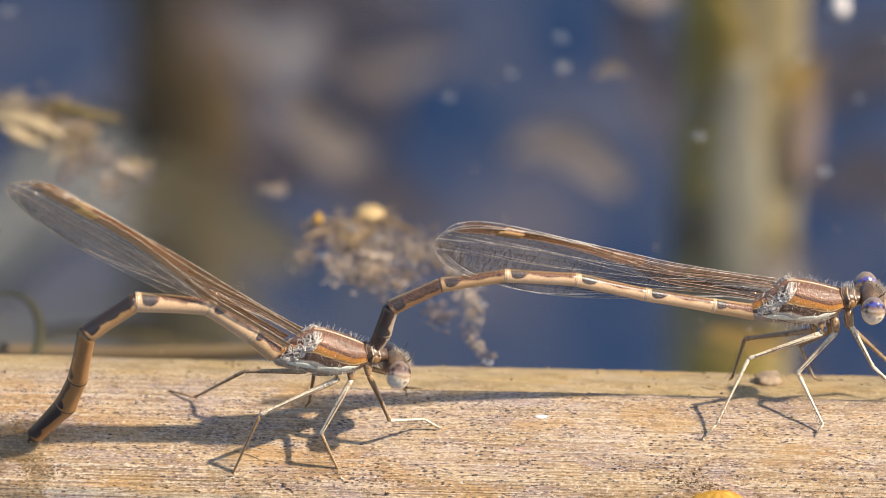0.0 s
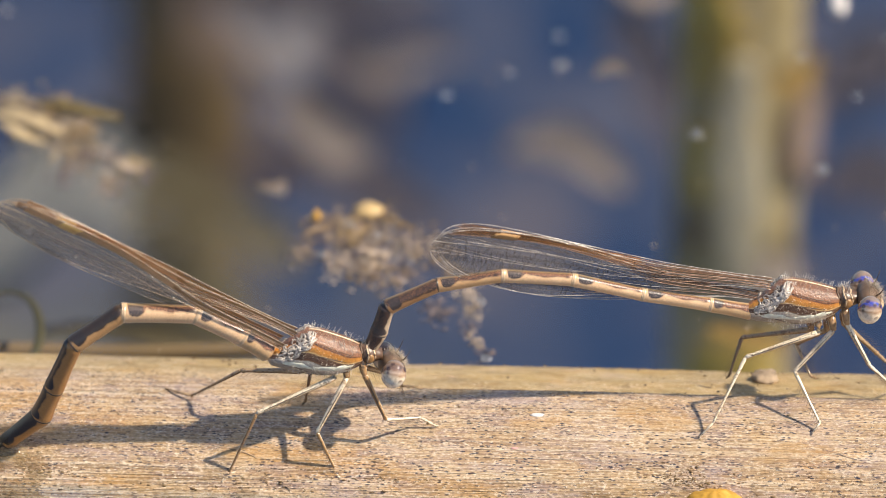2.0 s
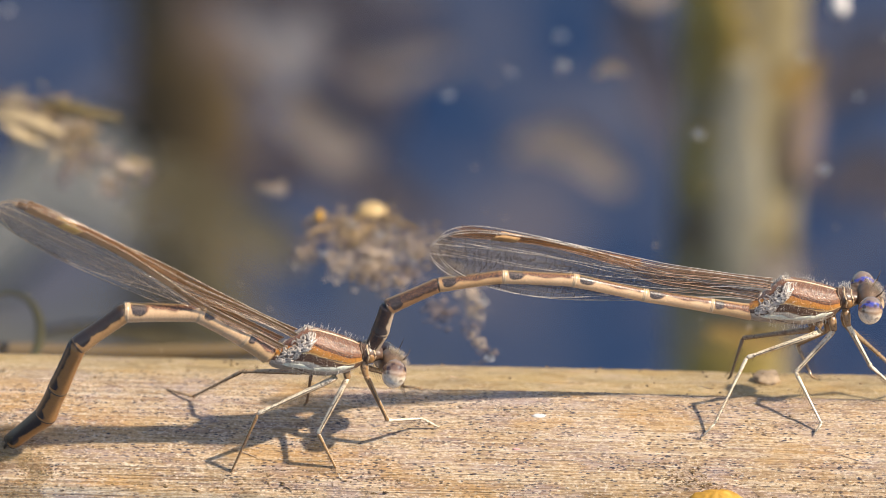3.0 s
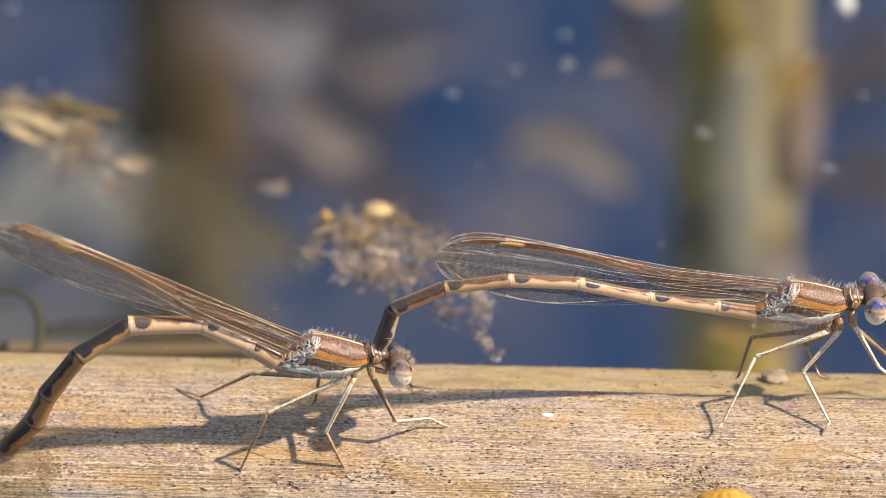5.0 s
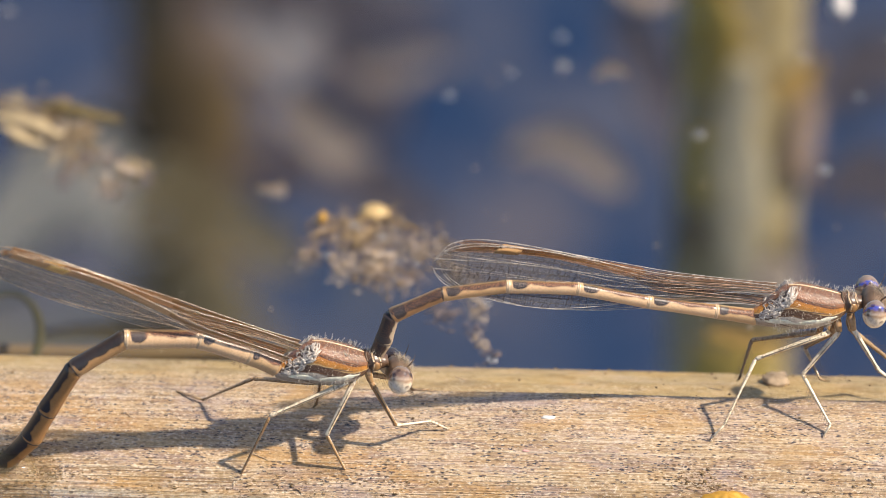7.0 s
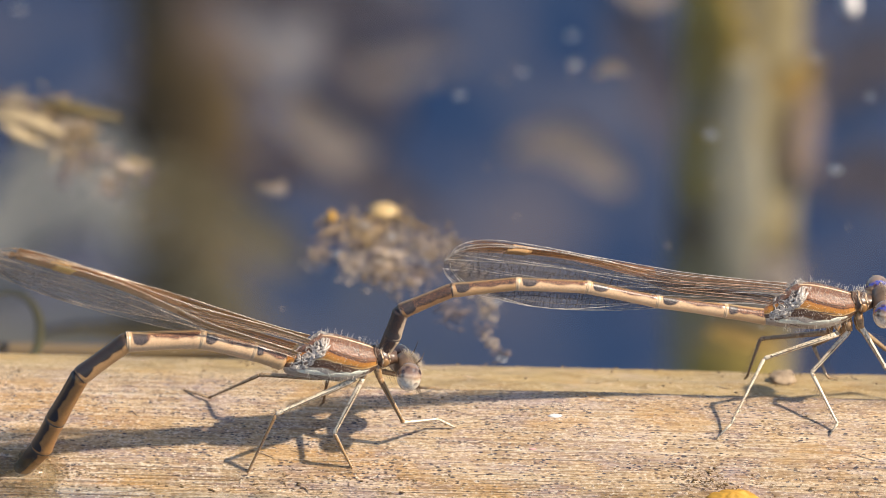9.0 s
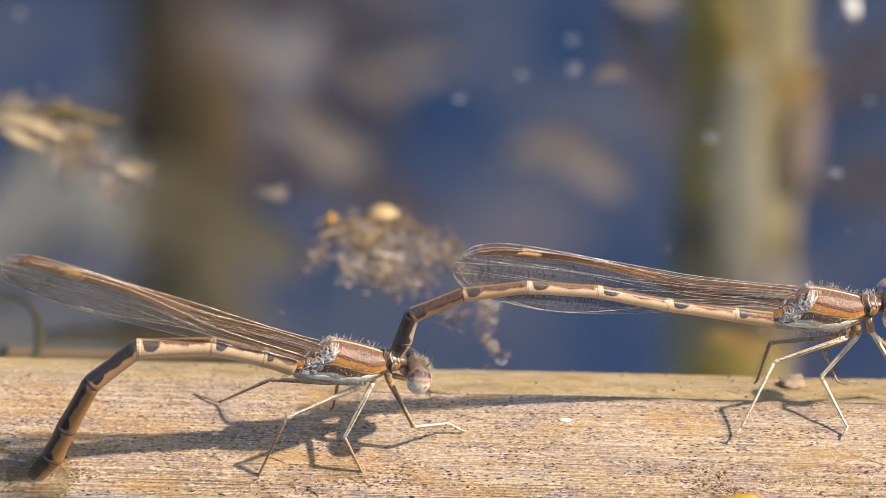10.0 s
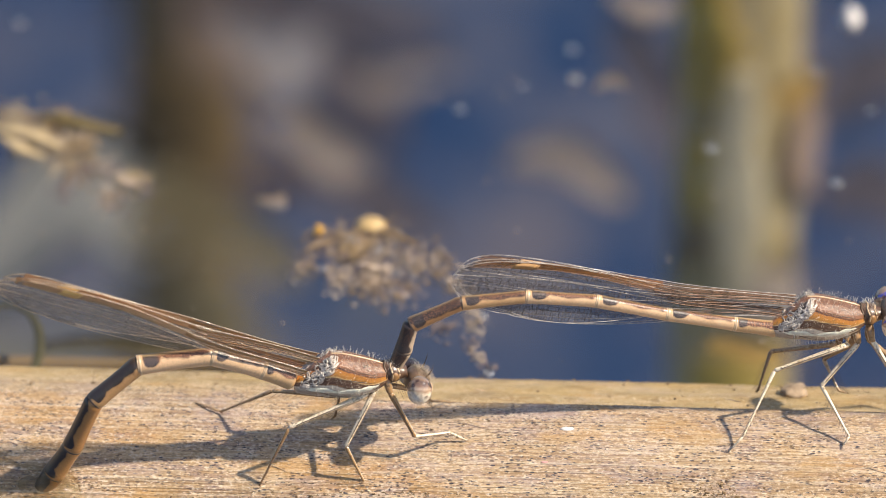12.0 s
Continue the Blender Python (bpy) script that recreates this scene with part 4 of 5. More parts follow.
F_LEGS = [
    [(0.17, -0.69, 4.16), (-4.9, -1.19, 2.17), (-6.75, -0.73, -2.45), (-7.24, -1.28, -2.69)],
    [(1.08, -0.69, 4.1), (-1.03, -1.69, 0.8), (0.11, -1.77, -2.04), (0.25, -2.47, -2.24)],
    [(2.17, -0.69, 4.44), (3.51, -0.99, 1.06), (5.82, -0.09, 0.52), (6.92, -0.12, -0.22)],
    [(-1.78, 0.6, 4.2), (-5.54, 2.58, 3.36), (-8.56, 5.16, 0.21), (-10.18, 6.63, 0.0)],
    [(0.05, 0.6, 3.96), (-1.04, 2.18, 3.07), (-1.35, 2.61, 0.75), (-1.54, 3.36, 0.01)],
    [(2.24, 0.6, 4.22), (4.25, 2.18, 2.58), (5.1, 3.14, 1.11), (6.22, 4.16, 0.38)],
]
M_LEN = [2.76, 4.5, 4.71, 4.54, 4.18, 3.52, 1.95, 1.84]
M_RAD = [0.56, 0.49, 0.46, 0.45, 0.46, 0.49, 0.54, 0.58, 0.46]
M_MAT = [AB_BASE, AB_PALE, AB_PALE, AB_PALE, AB_TAN, AB_MID, AB_DARK, AB_DARK]
M_LEGS = [
    [(1.97, -0.7, 5.17), (-2.84, -1.2, 3.81), (-5.1, -3.07, 0.1), (-6.03, -3.34, -0.79)],
    [(2.89, -0.7, 5.21), (0.36, -1.39, 2.72), (1.74, -3.75, 0.13), (1.2, -4.08, -0.46)],
    [(3.79, -0.7, 5.7), (5.26, -1.29, 2.84), (6.97, -1.38, 1.12), (7.82, -0.88, 0.25)],
    [(1.62, 0.6, 4.69), (-2.58, 2.59, 3.18), (-3.42, 1.94, 0.73), (-3.44, 3.31, -0.25)],
    [(2.72, 0.6, 4.63), (1.04, 2.59, 2.5), (1.83, 1.34, 0.8), (2.49, 2.6, -0.2)],
    [(3.82, 0.6, 5.0), (6.39, 2.19, 1.69), (7.71, 0.93, 0.73), (8.51, 2.22, -0.25)],
]

def water_film():
    """A film of water that the reed's dipping end keeps wet."""
    bm = bmesh.new()
    n, m = 60, 44
    grid = []
    for i in range(n + 1):
        row = []
        for j in range(m + 1):
            s, t = i / n * 2 - 1, j / m * 2 - 1
            x, a = -29.0 + 7.6 * s, radians(126 + 14 * t)
            d = math.hypot(s, t) + 0.22 * noise.noise((s * 2.5, t * 2.5, 3)) + 0.08 * noise.noise((s * 7, t * 7, 1))
            h = 0.42 * (0.86 - d) if d > 0.5 else 0.15 + 0.05 * math.sin(d * 14)
            row.append(bm.verts.new((x, math.cos(a) * (LOG_R + h), math.sin(a) * (LOG_R + h))))
        grid.append(row)
    for i in range(n):
        for j in range(m):
            bm.faces.new((grid[i][j], grid[i][j + 1], grid[i + 1][j + 1], grid[i + 1][j]))
    ob = part("water_film", bm, WET, outward=False)
    ob.matrix_basis = Matrix.Translation(LOG_AT * MM) @ LOG_DIR.to_track_quat("X", "Z").to_matrix().to_4x4()
    return tagged(ob, "thin clear water film wetting the reed stem", "water film")


def jelly_bits():
    """Pale and ochre slime crumbs by the wet end."""
    rng = random.Random(9)
    ob = new("slime_patch")
    ob.matrix_basis = Matrix.Translation(LOG_AT * MM) @ LOG_DIR.to_track_quat("X", "Z").to_matrix().to_4x4()
    tagged(ob, "pale and ochre slime crumbs on the wet reed stem", "slime")
    for pname, stuff, cnt in (("pale_slime", RING, 500), ("ochre_slime", LEAF_B, 1300), ("dark_slime", LEAF_D, 1300)):
        bm = bmesh.new()
        for _ in range(cnt):
            x, a = rng.gauss(-25.6, 2.0), radians(rng.gauss(125.0, 3.0))
            if rng.random() < 0.22:
                x, a = rng.gauss(17.0, 1.5), radians(rng.gauss(124, 1.8))
            r, up = 0.018 + 0.06 * rng.random() ** 3, LOG_R + rng.uniform(-0.04, 0.10)
            ball(bm, (x, math.cos(a) * up, math.sin(a) * up), r, 6, 4, (rng.uniform(0.8, 2.6), rng.uniform(0.7, 1.4), 0.8), 0.55, rng)
        tagged(part(pname, bm, stuff, ob), kind="stuff")
    return ob


reed = floating_reed()
film = water_film()
slime = jelly_bits()
female = damselfly("damselfly", FEMALE_AT, FEMALE_YAW, "brown female damselfly with bent abdomen laying eggs into the reed stem", F_LEN, F_RAD, F_MAT, F_LEGS, EYE_F, 11,
                   (36, 33, 30, 28), 0.70, 0.988, (-0.42, -0.72, 0.55, 0.30), (FILM_F, BAND_F, STEM_F, VEIN_F, STIGMA_F, VEIN_G, 1.75))
male = damselfly("damselfly", MALE_AT, MALE_YAW, "brown male damselfly with blue-shining eyes gripping the other's neck with its abdomen tip", M_LEN, M_RAD, M_MAT, M_LEGS, EYE_M,
                 23, (6, 2, -3, -8), 0.0, 1.025, (-0.15, 0.0, 0.25, 0.35), (FILM, BAND, STEM_BAND, VEIN_L, STIGMA, VEIN_P, 1.0))

# ---- things in the water ----
def standing_stem(at, r, label, bend, material):
    ob = thing("reed_stalk", at, label, "reed stalk", "standing reed stalks")
    bm = bmesh.new()
    rng = random.Random(int(r * 10))
    zs = [-300 + 12 * k for k in range(51)]
    tube(bm, [(bend * math.sin(z * 0.012) + rng.uniform(-0.2, 0.2), 0, z - at[2]) for z in zs], [r * (1 + 0.05 * math.sin(z * 0.07)) for z in zs], 28)
    for v in bm.verts:
        v.co.y *= 0.45
    part("stalk", bm, material, ob)
    for z in (-235, -120, 40, 190):
        bm = bmesh.new()
        tube(bm, [(bend * math.sin(z * 0.012), 0, z - at[2] + d) for d in (-2.5, -1, 1, 2.5)], [r * 1.0, r * 1.13, r * 1.13, r * 1.0], 28)
        for v in bm.verts:
            v.co.y *= 0.47
        part("node", bm, LEAF_D, ob, "swollen brown joint")
    return ob


def sheath(stalk, r, base, low, high, turn0, turn1, material, label):
    """A torn leaf sheath clinging to a stalk between two heights; turns run from its left edge (-180) over the front (-90) to its right (0)."""
    rng = random.Random(int(-low * 3 + turn0))
    bm = bmesh.new()
    rows = []
    for i in range(19):
        u = i / 18
        swell = math.sin(math.pi * (0.05 + 0.9 * u)) ** 0.5
        mid, half = (turn0 + turn1) / 2 + rng.uniform(-5, 5), (turn1 - turn0) / 2 * swell * rng.uniform(0.8, 1.1)
        z = low + (high - low) * u - base
        rows.append([bm.verts.new((k * r * math.cos(a), 0.47 * k * r * math.sin(a), z)) for k in (1.14, 1.20) for a in (radians(mid + half * q / 4) for q in range(-4, 5))])
    for p, q in zip(rows, rows[1:]):
        ring_p, ring_q = p[:9] + p[:8:-1], q[:9] + q[:8:-1]
        for k in range(18):
            bm.faces.new((ring_p[k], ring_p[(k + 1) % 18], ring_q[(k + 1) % 18], ring_q[k]))
    bm.faces.new(rows[0][:9] + rows[0][:8:-1])
    bm.faces.new(rows[-1][:9] + rows[-1][:8:-1])
    return part("leaf_sheath", bm, material, stalk, label)


stalk = standing_stem((27.3, 150, -300), 5.5, "pale olive reed stalk standing in the pond", 1.6, STEM)
for low, high, t0, t1, skin, words in ((-47.5, -34, -175, -95, LEAF_Y, "yellow torn leaf sheath"), (-67, -43, -122, -74, LEAF_C, "pale cream dry leaf sheath"), (-56, -47, -60, -15, LEAF_M, "pinkish brown leaf sheath"), (-58, -50, -165, -105, LEAF_Y, "yellow torn leaf sheath"),
                                       (-69, -63, -110, -40, LEAF_P, "beige dry leaf sheath"), (-78, -72, -150, -60, LEAF_Y, "yellow torn leaf sheath"), (-63, -59, -170, -120, LEAF_D, "brown rotten leaf sheath")):
    sheath(stalk, 5.5, -300, low, high, t0, t1, skin, words)
# a stalk added for a reflection, its tones laid on as sheaths
stalk = standing_stem((-34.6, 420, -300), 8.4, "brown stalk added for a reflection in deeper water", 0.8, LEAF_B)
for low, high, t0, t1, skin, words in ((-178, -140, -110, -10, LEAF_M, "pinkish brown leaf sheath"), (-202, -174, -170, -30, REFLECTED_UMBER, "dark brown rotten leaf sheath"),
                                       (-245, -205, -140, -20, LEAF_K, "olive silted leaf sheath")):
    sheath(stalk, 8.4, -300, low, high, t0, t1, skin, words)


def sunken_leaf(at, length, width, yaw, tilt, material, label, seed):
    rng = random.Random(seed)
    bm = bmesh.new()
    n = 14
    rows = []
    for i in range(n + 1):
        u = i / n
        w = width * math.sin(math.pi * (0.06 + 0.88 * u)) ** 0.7 * (1 + rng.uniform(-0.3, 0.2))
        lean = 0.35 * width * math.sin(u * 4 + seed)
        rows.append([bm.verts.new((length * (u - 0.5), lean + w * k / 2, 0.18 * length * math.sin(u * 3) * 0.3 + abs(k) * 0.1 * width)) for k in (-1, -0.4, 0.4, 1)])
    for a, b in zip(rows, rows[1:]):
        for k in range(3):
            bm.faces.new((a[k], a[k + 1], b[k + 1], b[k]))
    bmesh.ops.solidify(bm, geom=bm.faces[:], thickness=0.5)
    ob = part("sunken_leaf", bm, material)
    ob.matrix_basis = pose(*(c * MM for c in at), rx=tilt, rz=yaw)
    return tagged(ob, label, "leaf", "sunken leaves")


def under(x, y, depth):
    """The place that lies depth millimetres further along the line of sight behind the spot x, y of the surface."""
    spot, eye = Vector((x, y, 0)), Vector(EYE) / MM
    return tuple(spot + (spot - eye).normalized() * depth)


# violet, mauve, grey and dusty sheets are added to stand in for haze
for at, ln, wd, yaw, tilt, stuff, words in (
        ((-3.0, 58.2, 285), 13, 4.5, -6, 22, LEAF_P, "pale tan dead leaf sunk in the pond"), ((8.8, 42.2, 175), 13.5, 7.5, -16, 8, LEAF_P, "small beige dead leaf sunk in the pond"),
        ((-8.7, 46.8, 190), 12, 6, -18, 22, LEAF_P, "curled beige dead leaf sunk in the pond"), ((-10.5, 62, 300), 24, 30, 5, 22, HAZE_MAUVE, "broad violet-brown dead leaf sunk in the pond"),
        ((-8, 37, 240), 26, 10, -10, 22, HAZE_MAUVE, "long violet-brown dead leaf sunk in the pond"),
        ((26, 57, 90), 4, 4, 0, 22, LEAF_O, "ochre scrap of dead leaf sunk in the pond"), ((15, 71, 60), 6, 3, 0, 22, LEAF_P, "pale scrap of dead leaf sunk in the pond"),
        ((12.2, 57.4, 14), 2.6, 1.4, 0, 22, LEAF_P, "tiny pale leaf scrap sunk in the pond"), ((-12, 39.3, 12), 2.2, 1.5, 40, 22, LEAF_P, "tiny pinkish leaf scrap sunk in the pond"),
        ((20.5, 17, 60), 6, 2, 0, 22, LEAF_O, "ochre dead blade sunk in the pond"), ((32, 54, 220), 18, 10, 10, 22, HAZE_MAUVE, "dull brown dead leaf sunk in the pond"),
        ((-16, 31.5, 200), 16, 14, 20, 22, LEAF_K, "olive-brown dead leaf sunk in the pond"), ((-26.5, 30, 230), 24, 22, 0, 22, HAZE_GREY, "broad grey-olive dead leaf sunk in the pond"),
        ((-12.6, 64, 200), 11, 13, 10, 22, HAZE_DUSTY, "dusty pinkish dead leaf sunk in the pond"), ((-8, 66, 280), 26, 10, 10, 22, HAZE_MAUVE, "mauve-brown dead leaf sunk in the pond"), ((15.5, 55, 240), 10, 20, 0, 22, HAZE_MAUVE, "narrow mauve dead leaf sunk in the pond"),
        ((-21, 16.8, 40), 14, 2.2, 3, 22, LEAF_K, "olive strip of leaf sunk beside the reed stem"), ((31, 36, 200), 14, 10, 0, 22, HAZE_MAUVE, "small mauve dead leaf sunk in the pond")):
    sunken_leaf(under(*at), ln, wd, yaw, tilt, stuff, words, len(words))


def clump(parent, at, size, count, skin, rng):
    """A loose knot of algae crumbs with a few threads."""
    bm = bmesh.new()
    for _ in range(count):
        x, y = at[0] + rng.gauss(0, 0.75) * size, at[1] + rng.gauss(0, 1.2) * size
        r = 0.12 * rng.uniform(0.3, 1.25)
        ball(bm, (x, y, rng.uniform(-0.7, 0.35)), r, 6, 4, (rng.uniform(0.6, 1.9), rng.uniform(0.6, 1.9), 0.7), 0.4, rng)
    for _ in range(3):
        p = Vector((at[0] + rng.gauss(0, 0.5) * size, at[1] + rng.gauss(0, 0.7) * size, rng.uniform(-0.3, 0.3)))
        q = p + Vector((rng.uniform(-1.3, 1.3), rng.uniform(-1.5, 1.5), rng.uniform(-0.3, 0.4))) * size
        tube(bm, [p, p.lerp(q, 0.5) + Vector((rng.uniform(-0.2, 0.2), 0, 0.15)), q], [0.04, 0.06, 0.03], 5)
    return part("clump", bm, skin, parent)


def debris(name, at, seed, label, knots):
    """A raft of algae knots: place, size, how many knots, skin."""
    rng = random.Random(seed)
    ob = thing(name, at, label, "pond debris", "floating rafts")
    for x, y, size, count, skin in knots:
        for _ in range(count):
            d, a = 0.95 * size * rng.random() ** 0.5, rng.uniform(0, 2 * math.pi)
            other = rng.choice((skin, skin, ALGA, ALGA_PALE, ALGA_MAUVE))
            clump(ob, (x - at[0] + d * math.cos(a), y - at[1] + 1.7 * d * math.sin(a)), 0.5 * size + 0.35, int(12 + 28 * size), other, rng)
    return ob


def raft_blades(ob, blades):
    """Broken yellowish blades lying in a raft: place, length, half width, turn, skin."""
    for k, (x, y, ln, w, a, skin) in enumerate(blades):
        rng = random.Random(40 + k)
        bm = bmesh.new()
        rows = []
        for i in range(13):
            u = i / 12
            half = w * math.sin(math.pi * (0.08 + 0.84 * u)) ** 0.8 * rng.uniform(0.75, 1.15)
            cx, cy = x + ln * (u - 0.5) * math.cos(a), y + ln * (u - 0.5) * math.sin(a) + 0.06 * ln * math.sin(u * 4 + k)
            rows.append([bm.verts.new((cx - half * math.sin(a) * s, cy + half * math.cos(a) * s, 0.3 + 0.2 * math.sin(u * 3 + k) + q)) for s, q in ((-1, 0.05), (0, 0.16), (1, 0.1), (1, 0), (-1, -0.05))])
        for p, q in zip(rows, rows[1:]):
            for i in range(5):
                bm.faces.new((p[i], p[(i + 1) % 5], q[(i + 1) % 5], q[i]))
        bm.faces.new(rows[0])
        bm.faces.new(rows[-1])
        part("blade", bm, skin, ob, "broken straw-yellow blade" if skin is STRAW else "")


raft = debris("debris_raft", (-5.2, 30.5, 0), 3, "tan raft of algae and plant crumbs floating on water", (
    (-8.6, 33.6, 0.6, 2, ALGA_GOLD), (-7.2, 31.8, 1.2, 7, ALGA_GOLD), (-5.0, 33.6, 1.1, 6, ALGA_GOLD), (-4.6, 30.4, 1.2, 6, ALGA_PALE), (-7.0, 28.6, 0.8, 4, ALGA_PALE), (-9.6, 29.4, 0.6, 3, ALGA_PALE),
    (-4.4, 27.2, 1.1, 6, ALGA_PALE), (-2.4, 30.2, 1.0, 4, ALGA_GOLD), (-2.6, 26.4, 0.8, 3, ALGA_MAUVE), (-0.6, 29.6, 0.8, 3, ALGA_MAUVE), (0.8, 27.2, 0.6, 2, ALGA_PALE), (-0.4, 21.2, 0.6, 3, ALGA_MAUVE),
    (1.6, 23.8, 0.5, 2, ALGA_PALE), (2.2, 21.2, 0.4, 2, ALGA_PALE), (1.8, 18.6, 0.25, 1, ALGA_MAUVE), (2.2, 16.8, 0.12, 1, ALGA_PALE), (2.7, 15.2, 0.1, 1, ALGA_PALE)))
raft_far = debris("debris_raft", (-27.5, 45.5, 0), 8, "loose tan raft of rotting plant crumbs on water", (
    (-31.5, 52.0, 1.2, 5, STRAW), (-29.3, 49.6, 1.3, 8, STRAW), (-27.6, 51.4, 0.9, 4, ALGA_GOLD), (-27.2, 47.4, 1.2, 7, STRAW), (-25.2, 48.4, 0.7, 3, ALGA_GOLD), (-25.6, 44.4, 0.8, 4, ALGA_PALE),
    (-23.8, 43.8, 0.5, 2, ALGA_PALE), (-22.2, 42.2, 0.6, 4, STRAW), (-23.7, 39.8, 0.6, 4, ALGA_PALE), (-20.8, 40.8, 0.3, 1, ALGA_MAUVE), (-26.6, 41.4, 0.5, 2, ALGA_MAUVE)))


def ripple_loop():
    """An olive loop added just under the surface for light bent by a ripple."""
    ob = thing("ripple_ring", (-30.4, 22.5, -2.6), "olive ring added for light bent by a ripple in the water", "grass blade")
    for rx, ry, w, skin in ((2.9, 6.1, 0.22, RING_OLIVE),):
        bm = bmesh.new()
        pts = [(rx * math.cos(a), ry * math.sin(a), 0.5 * math.sin(a * 2)) for a in (radians(-165 + 13 * k) for k in range(26))]
        tube(bm, pts, [0.12 + w * math.sin(math.pi * k / 25) for k in range(26)], 8)
        for v in bm.verts:
            v.co.z *= 0.5
        part("blade", bm, skin, ob)
    return ob


ripple_loop()


def sunken_twig():
    """A thin brown twig lying under water along the reed."""
    bm = bmesh.new()
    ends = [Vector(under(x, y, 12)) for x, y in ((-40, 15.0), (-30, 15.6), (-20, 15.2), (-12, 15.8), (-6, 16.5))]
    tube(bm, ends, [0.5, 0.62, 0.6, 0.5, 0.2], 10)
    return tagged(part("sunken_twig", bm, LEAF_B), "thin brown twig sunk beside the reed stem", "twig")


sunken_twig()


raft_blades(raft_far, [(-2.4, 3.2, 6.0, 0.8, -0.5, STRAW), (1.4, 5.2, 6.0, 0.7, -0.15, OLIVE), (-2.6, 1.6, 4.0, 0.5, -0.55, STRAW), (5.2, -3.5, 2.2, 0.4, -0.8, ALGA_PALE)])
raft_blades(raft, [(-3.4, 1.2, 2.6, 0.22, 0.6, ALGA), (2.0, 2.6, 3.0, 0.25, -0.4, ALGA), (0.4, -1.6, 2.4, 0.2, 0.2, ALGA_PALE)])


def seed_on(at, r, label, material, squash=(1, 1, 0.8)):
    bm = bmesh.new()
    ball(bm, (0, 0, 0), r, 16, 10, squash, 0.05, random.Random(int(at[0] * 7)))
    ob = part("seed", bm, material)
    ob.matrix_basis = pose(*(c * MM for c in at))
    return tagged(ob, label, "seed", "floating seeds")


yolk = seed_on((-5.1, 35.0, 0.25), 0.95, "round yellow seed on the debris raft", SEED, (1.1, 1, 0.6))
pink = seed_on((-8.7, 33.6, 0.6), 0.45, "small orange seed on the debris raft", OCHRE, (0.6, 0.9, 1.1))
fluff = seed_on((29.5, 68.0, 0.4), 0.72, "white fluffy seed floating on water", FLUFF, (1, 1.9, 1.1))


def bubble(x, y, r, up=0.03):
    """A thin dome of air on the water, its shining rim added as a pale foot ring."""
    r *= 1.05
    ob = thing("bubble", (x, y, 0.0), "small round air bubble on the water", "bubble", "bubbles")
    bm = bmesh.new()
    ball(bm, (0, 0, up + r * 0.3), r, 20, 14, (1, 1, 0.9))
    part("dome", bm, GLASS, ob)
    bm = bmesh.new()
    d = 1.0 * r
    grid = [[bm.verts.new(((d + 0.13 * r * math.cos(b)) * math.cos(a), (d + 0.13 * r * math.cos(b)) * math.sin(a), up + 0.13 * r * math.sin(b)))
             for b in (2 * math.pi * j / 8 for j in range(8))] for a in (2 * math.pi * i / 28 for i in range(28))]
    for i in range(28):
        for j in range(8):
            bm.faces.new((grid[i][j], grid[(i + 1) % 28][j], grid[(i + 1) % 28][(j + 1) % 8], grid[i][(j + 1) % 8]))
    part("shine_ring", bm, RIM_SHINE, ob, "pale ring added for the bubble's bright rim at the water")
    return ob


SURFACE_BUBBLES = [bubble(x, y, r) for x, y, r in ((18.3, 47.4, 0.36), (27.0, 41.9, 0.36), (8.8, 58.5, 0.36), (0.4, 53.6, 0.30), (8.7, 63.4, 0.30), (30.1, 53.4, 0.24),
                                                   (26.5, 59.9, 0.28), (5.0, 57.3, 0.24), (-32.3, 67.8, 0.3), (33, 63, 0.24))]
RAFT_BUBBLES = [bubble(x, y, r, 0.45 if y > 25 else 0.03) for x, y, r in ((-4.5, 31.0, 0.24), (-6.4, 32.7, 0.26), (-8.3, 28.3, 0.22), (-3.2, 33.4, 0.20), (-2.2, 27.0, 0.16), (2.6, 22.2, 0.26), (3.0, 14.2, 0.30), (1.0, 25.6, 0.16))]


def floating_dust():
    """Pale specks scattered over the water."""
    rng = random.Random(21)
    bm = bmesh.new()
    for _ in range(70):
        ball(bm, (rng.uniform(-32, 33), rng.uniform(15, 66), 0.02), rng.choice((0.04, 0.05, 0.07, 0.11)), 6, 4, (rng.uniform(0.8, 1.6), rng.uniform(0.8, 1.6), 0.5), 0.3, rng)
    return tagged(part("floating_dust", bm, ALGA_PALE), "pale specks of dust floating on the pond", "dust", kind="stuff")


dust = floating_dust()


def ochre_lump():
    bm = bmesh.new()
    ball(bm, (0, 0, 0), 1.5, 40, 24, (1.25, 0.8, 0.7))
    for v in bm.verts:
        v.co *= 1 + 0.10 * noise.noise(v.co * 1.6) + 0.09 * noise.noise(v.co * 4) + 0.05 * noise.noise(v.co * 11)
    ob = part("ochre_gall", bm, OCHRE)
    return tagged(ob, "rough ochre-yellow gall on the reed stem", "gall")


def pale_fleck(size, skin, label):
    bm = bmesh.new()
    ball(bm, (0, 0, 0), size, 12, 8, (1.5, 0.7, 0.35), 0.15, random.Random(3))
    ob = part("husk", bm, skin)
    return tagged(ob, label, "husk", "husks on the reed")


def bark_lump():
    """A rounded scrap of bark lodged on the far side of the reed."""
    bm = bmesh.new()
    ball(bm, (0, 0, 0), 0.74, 32, 20, (1.25, 1.1, 0.48))
    for v in bm.verts:
        v.co *= 1 + 0.35 * noise.noise(v.co * 1.5) + 0.16 * noise.noise(v.co * 5)
    ob = part("bark_scrap", bm, LUMP)
    return tagged(ob, "rounded brown bark scrap lodged on the reed stem", "bark")


lump = bark_lump()
LUMP_AT = (21.5, 7.9, 2.2)
husk = pale_fleck(0.32, WHITE, "tiny pale husk lying on the reed stem")
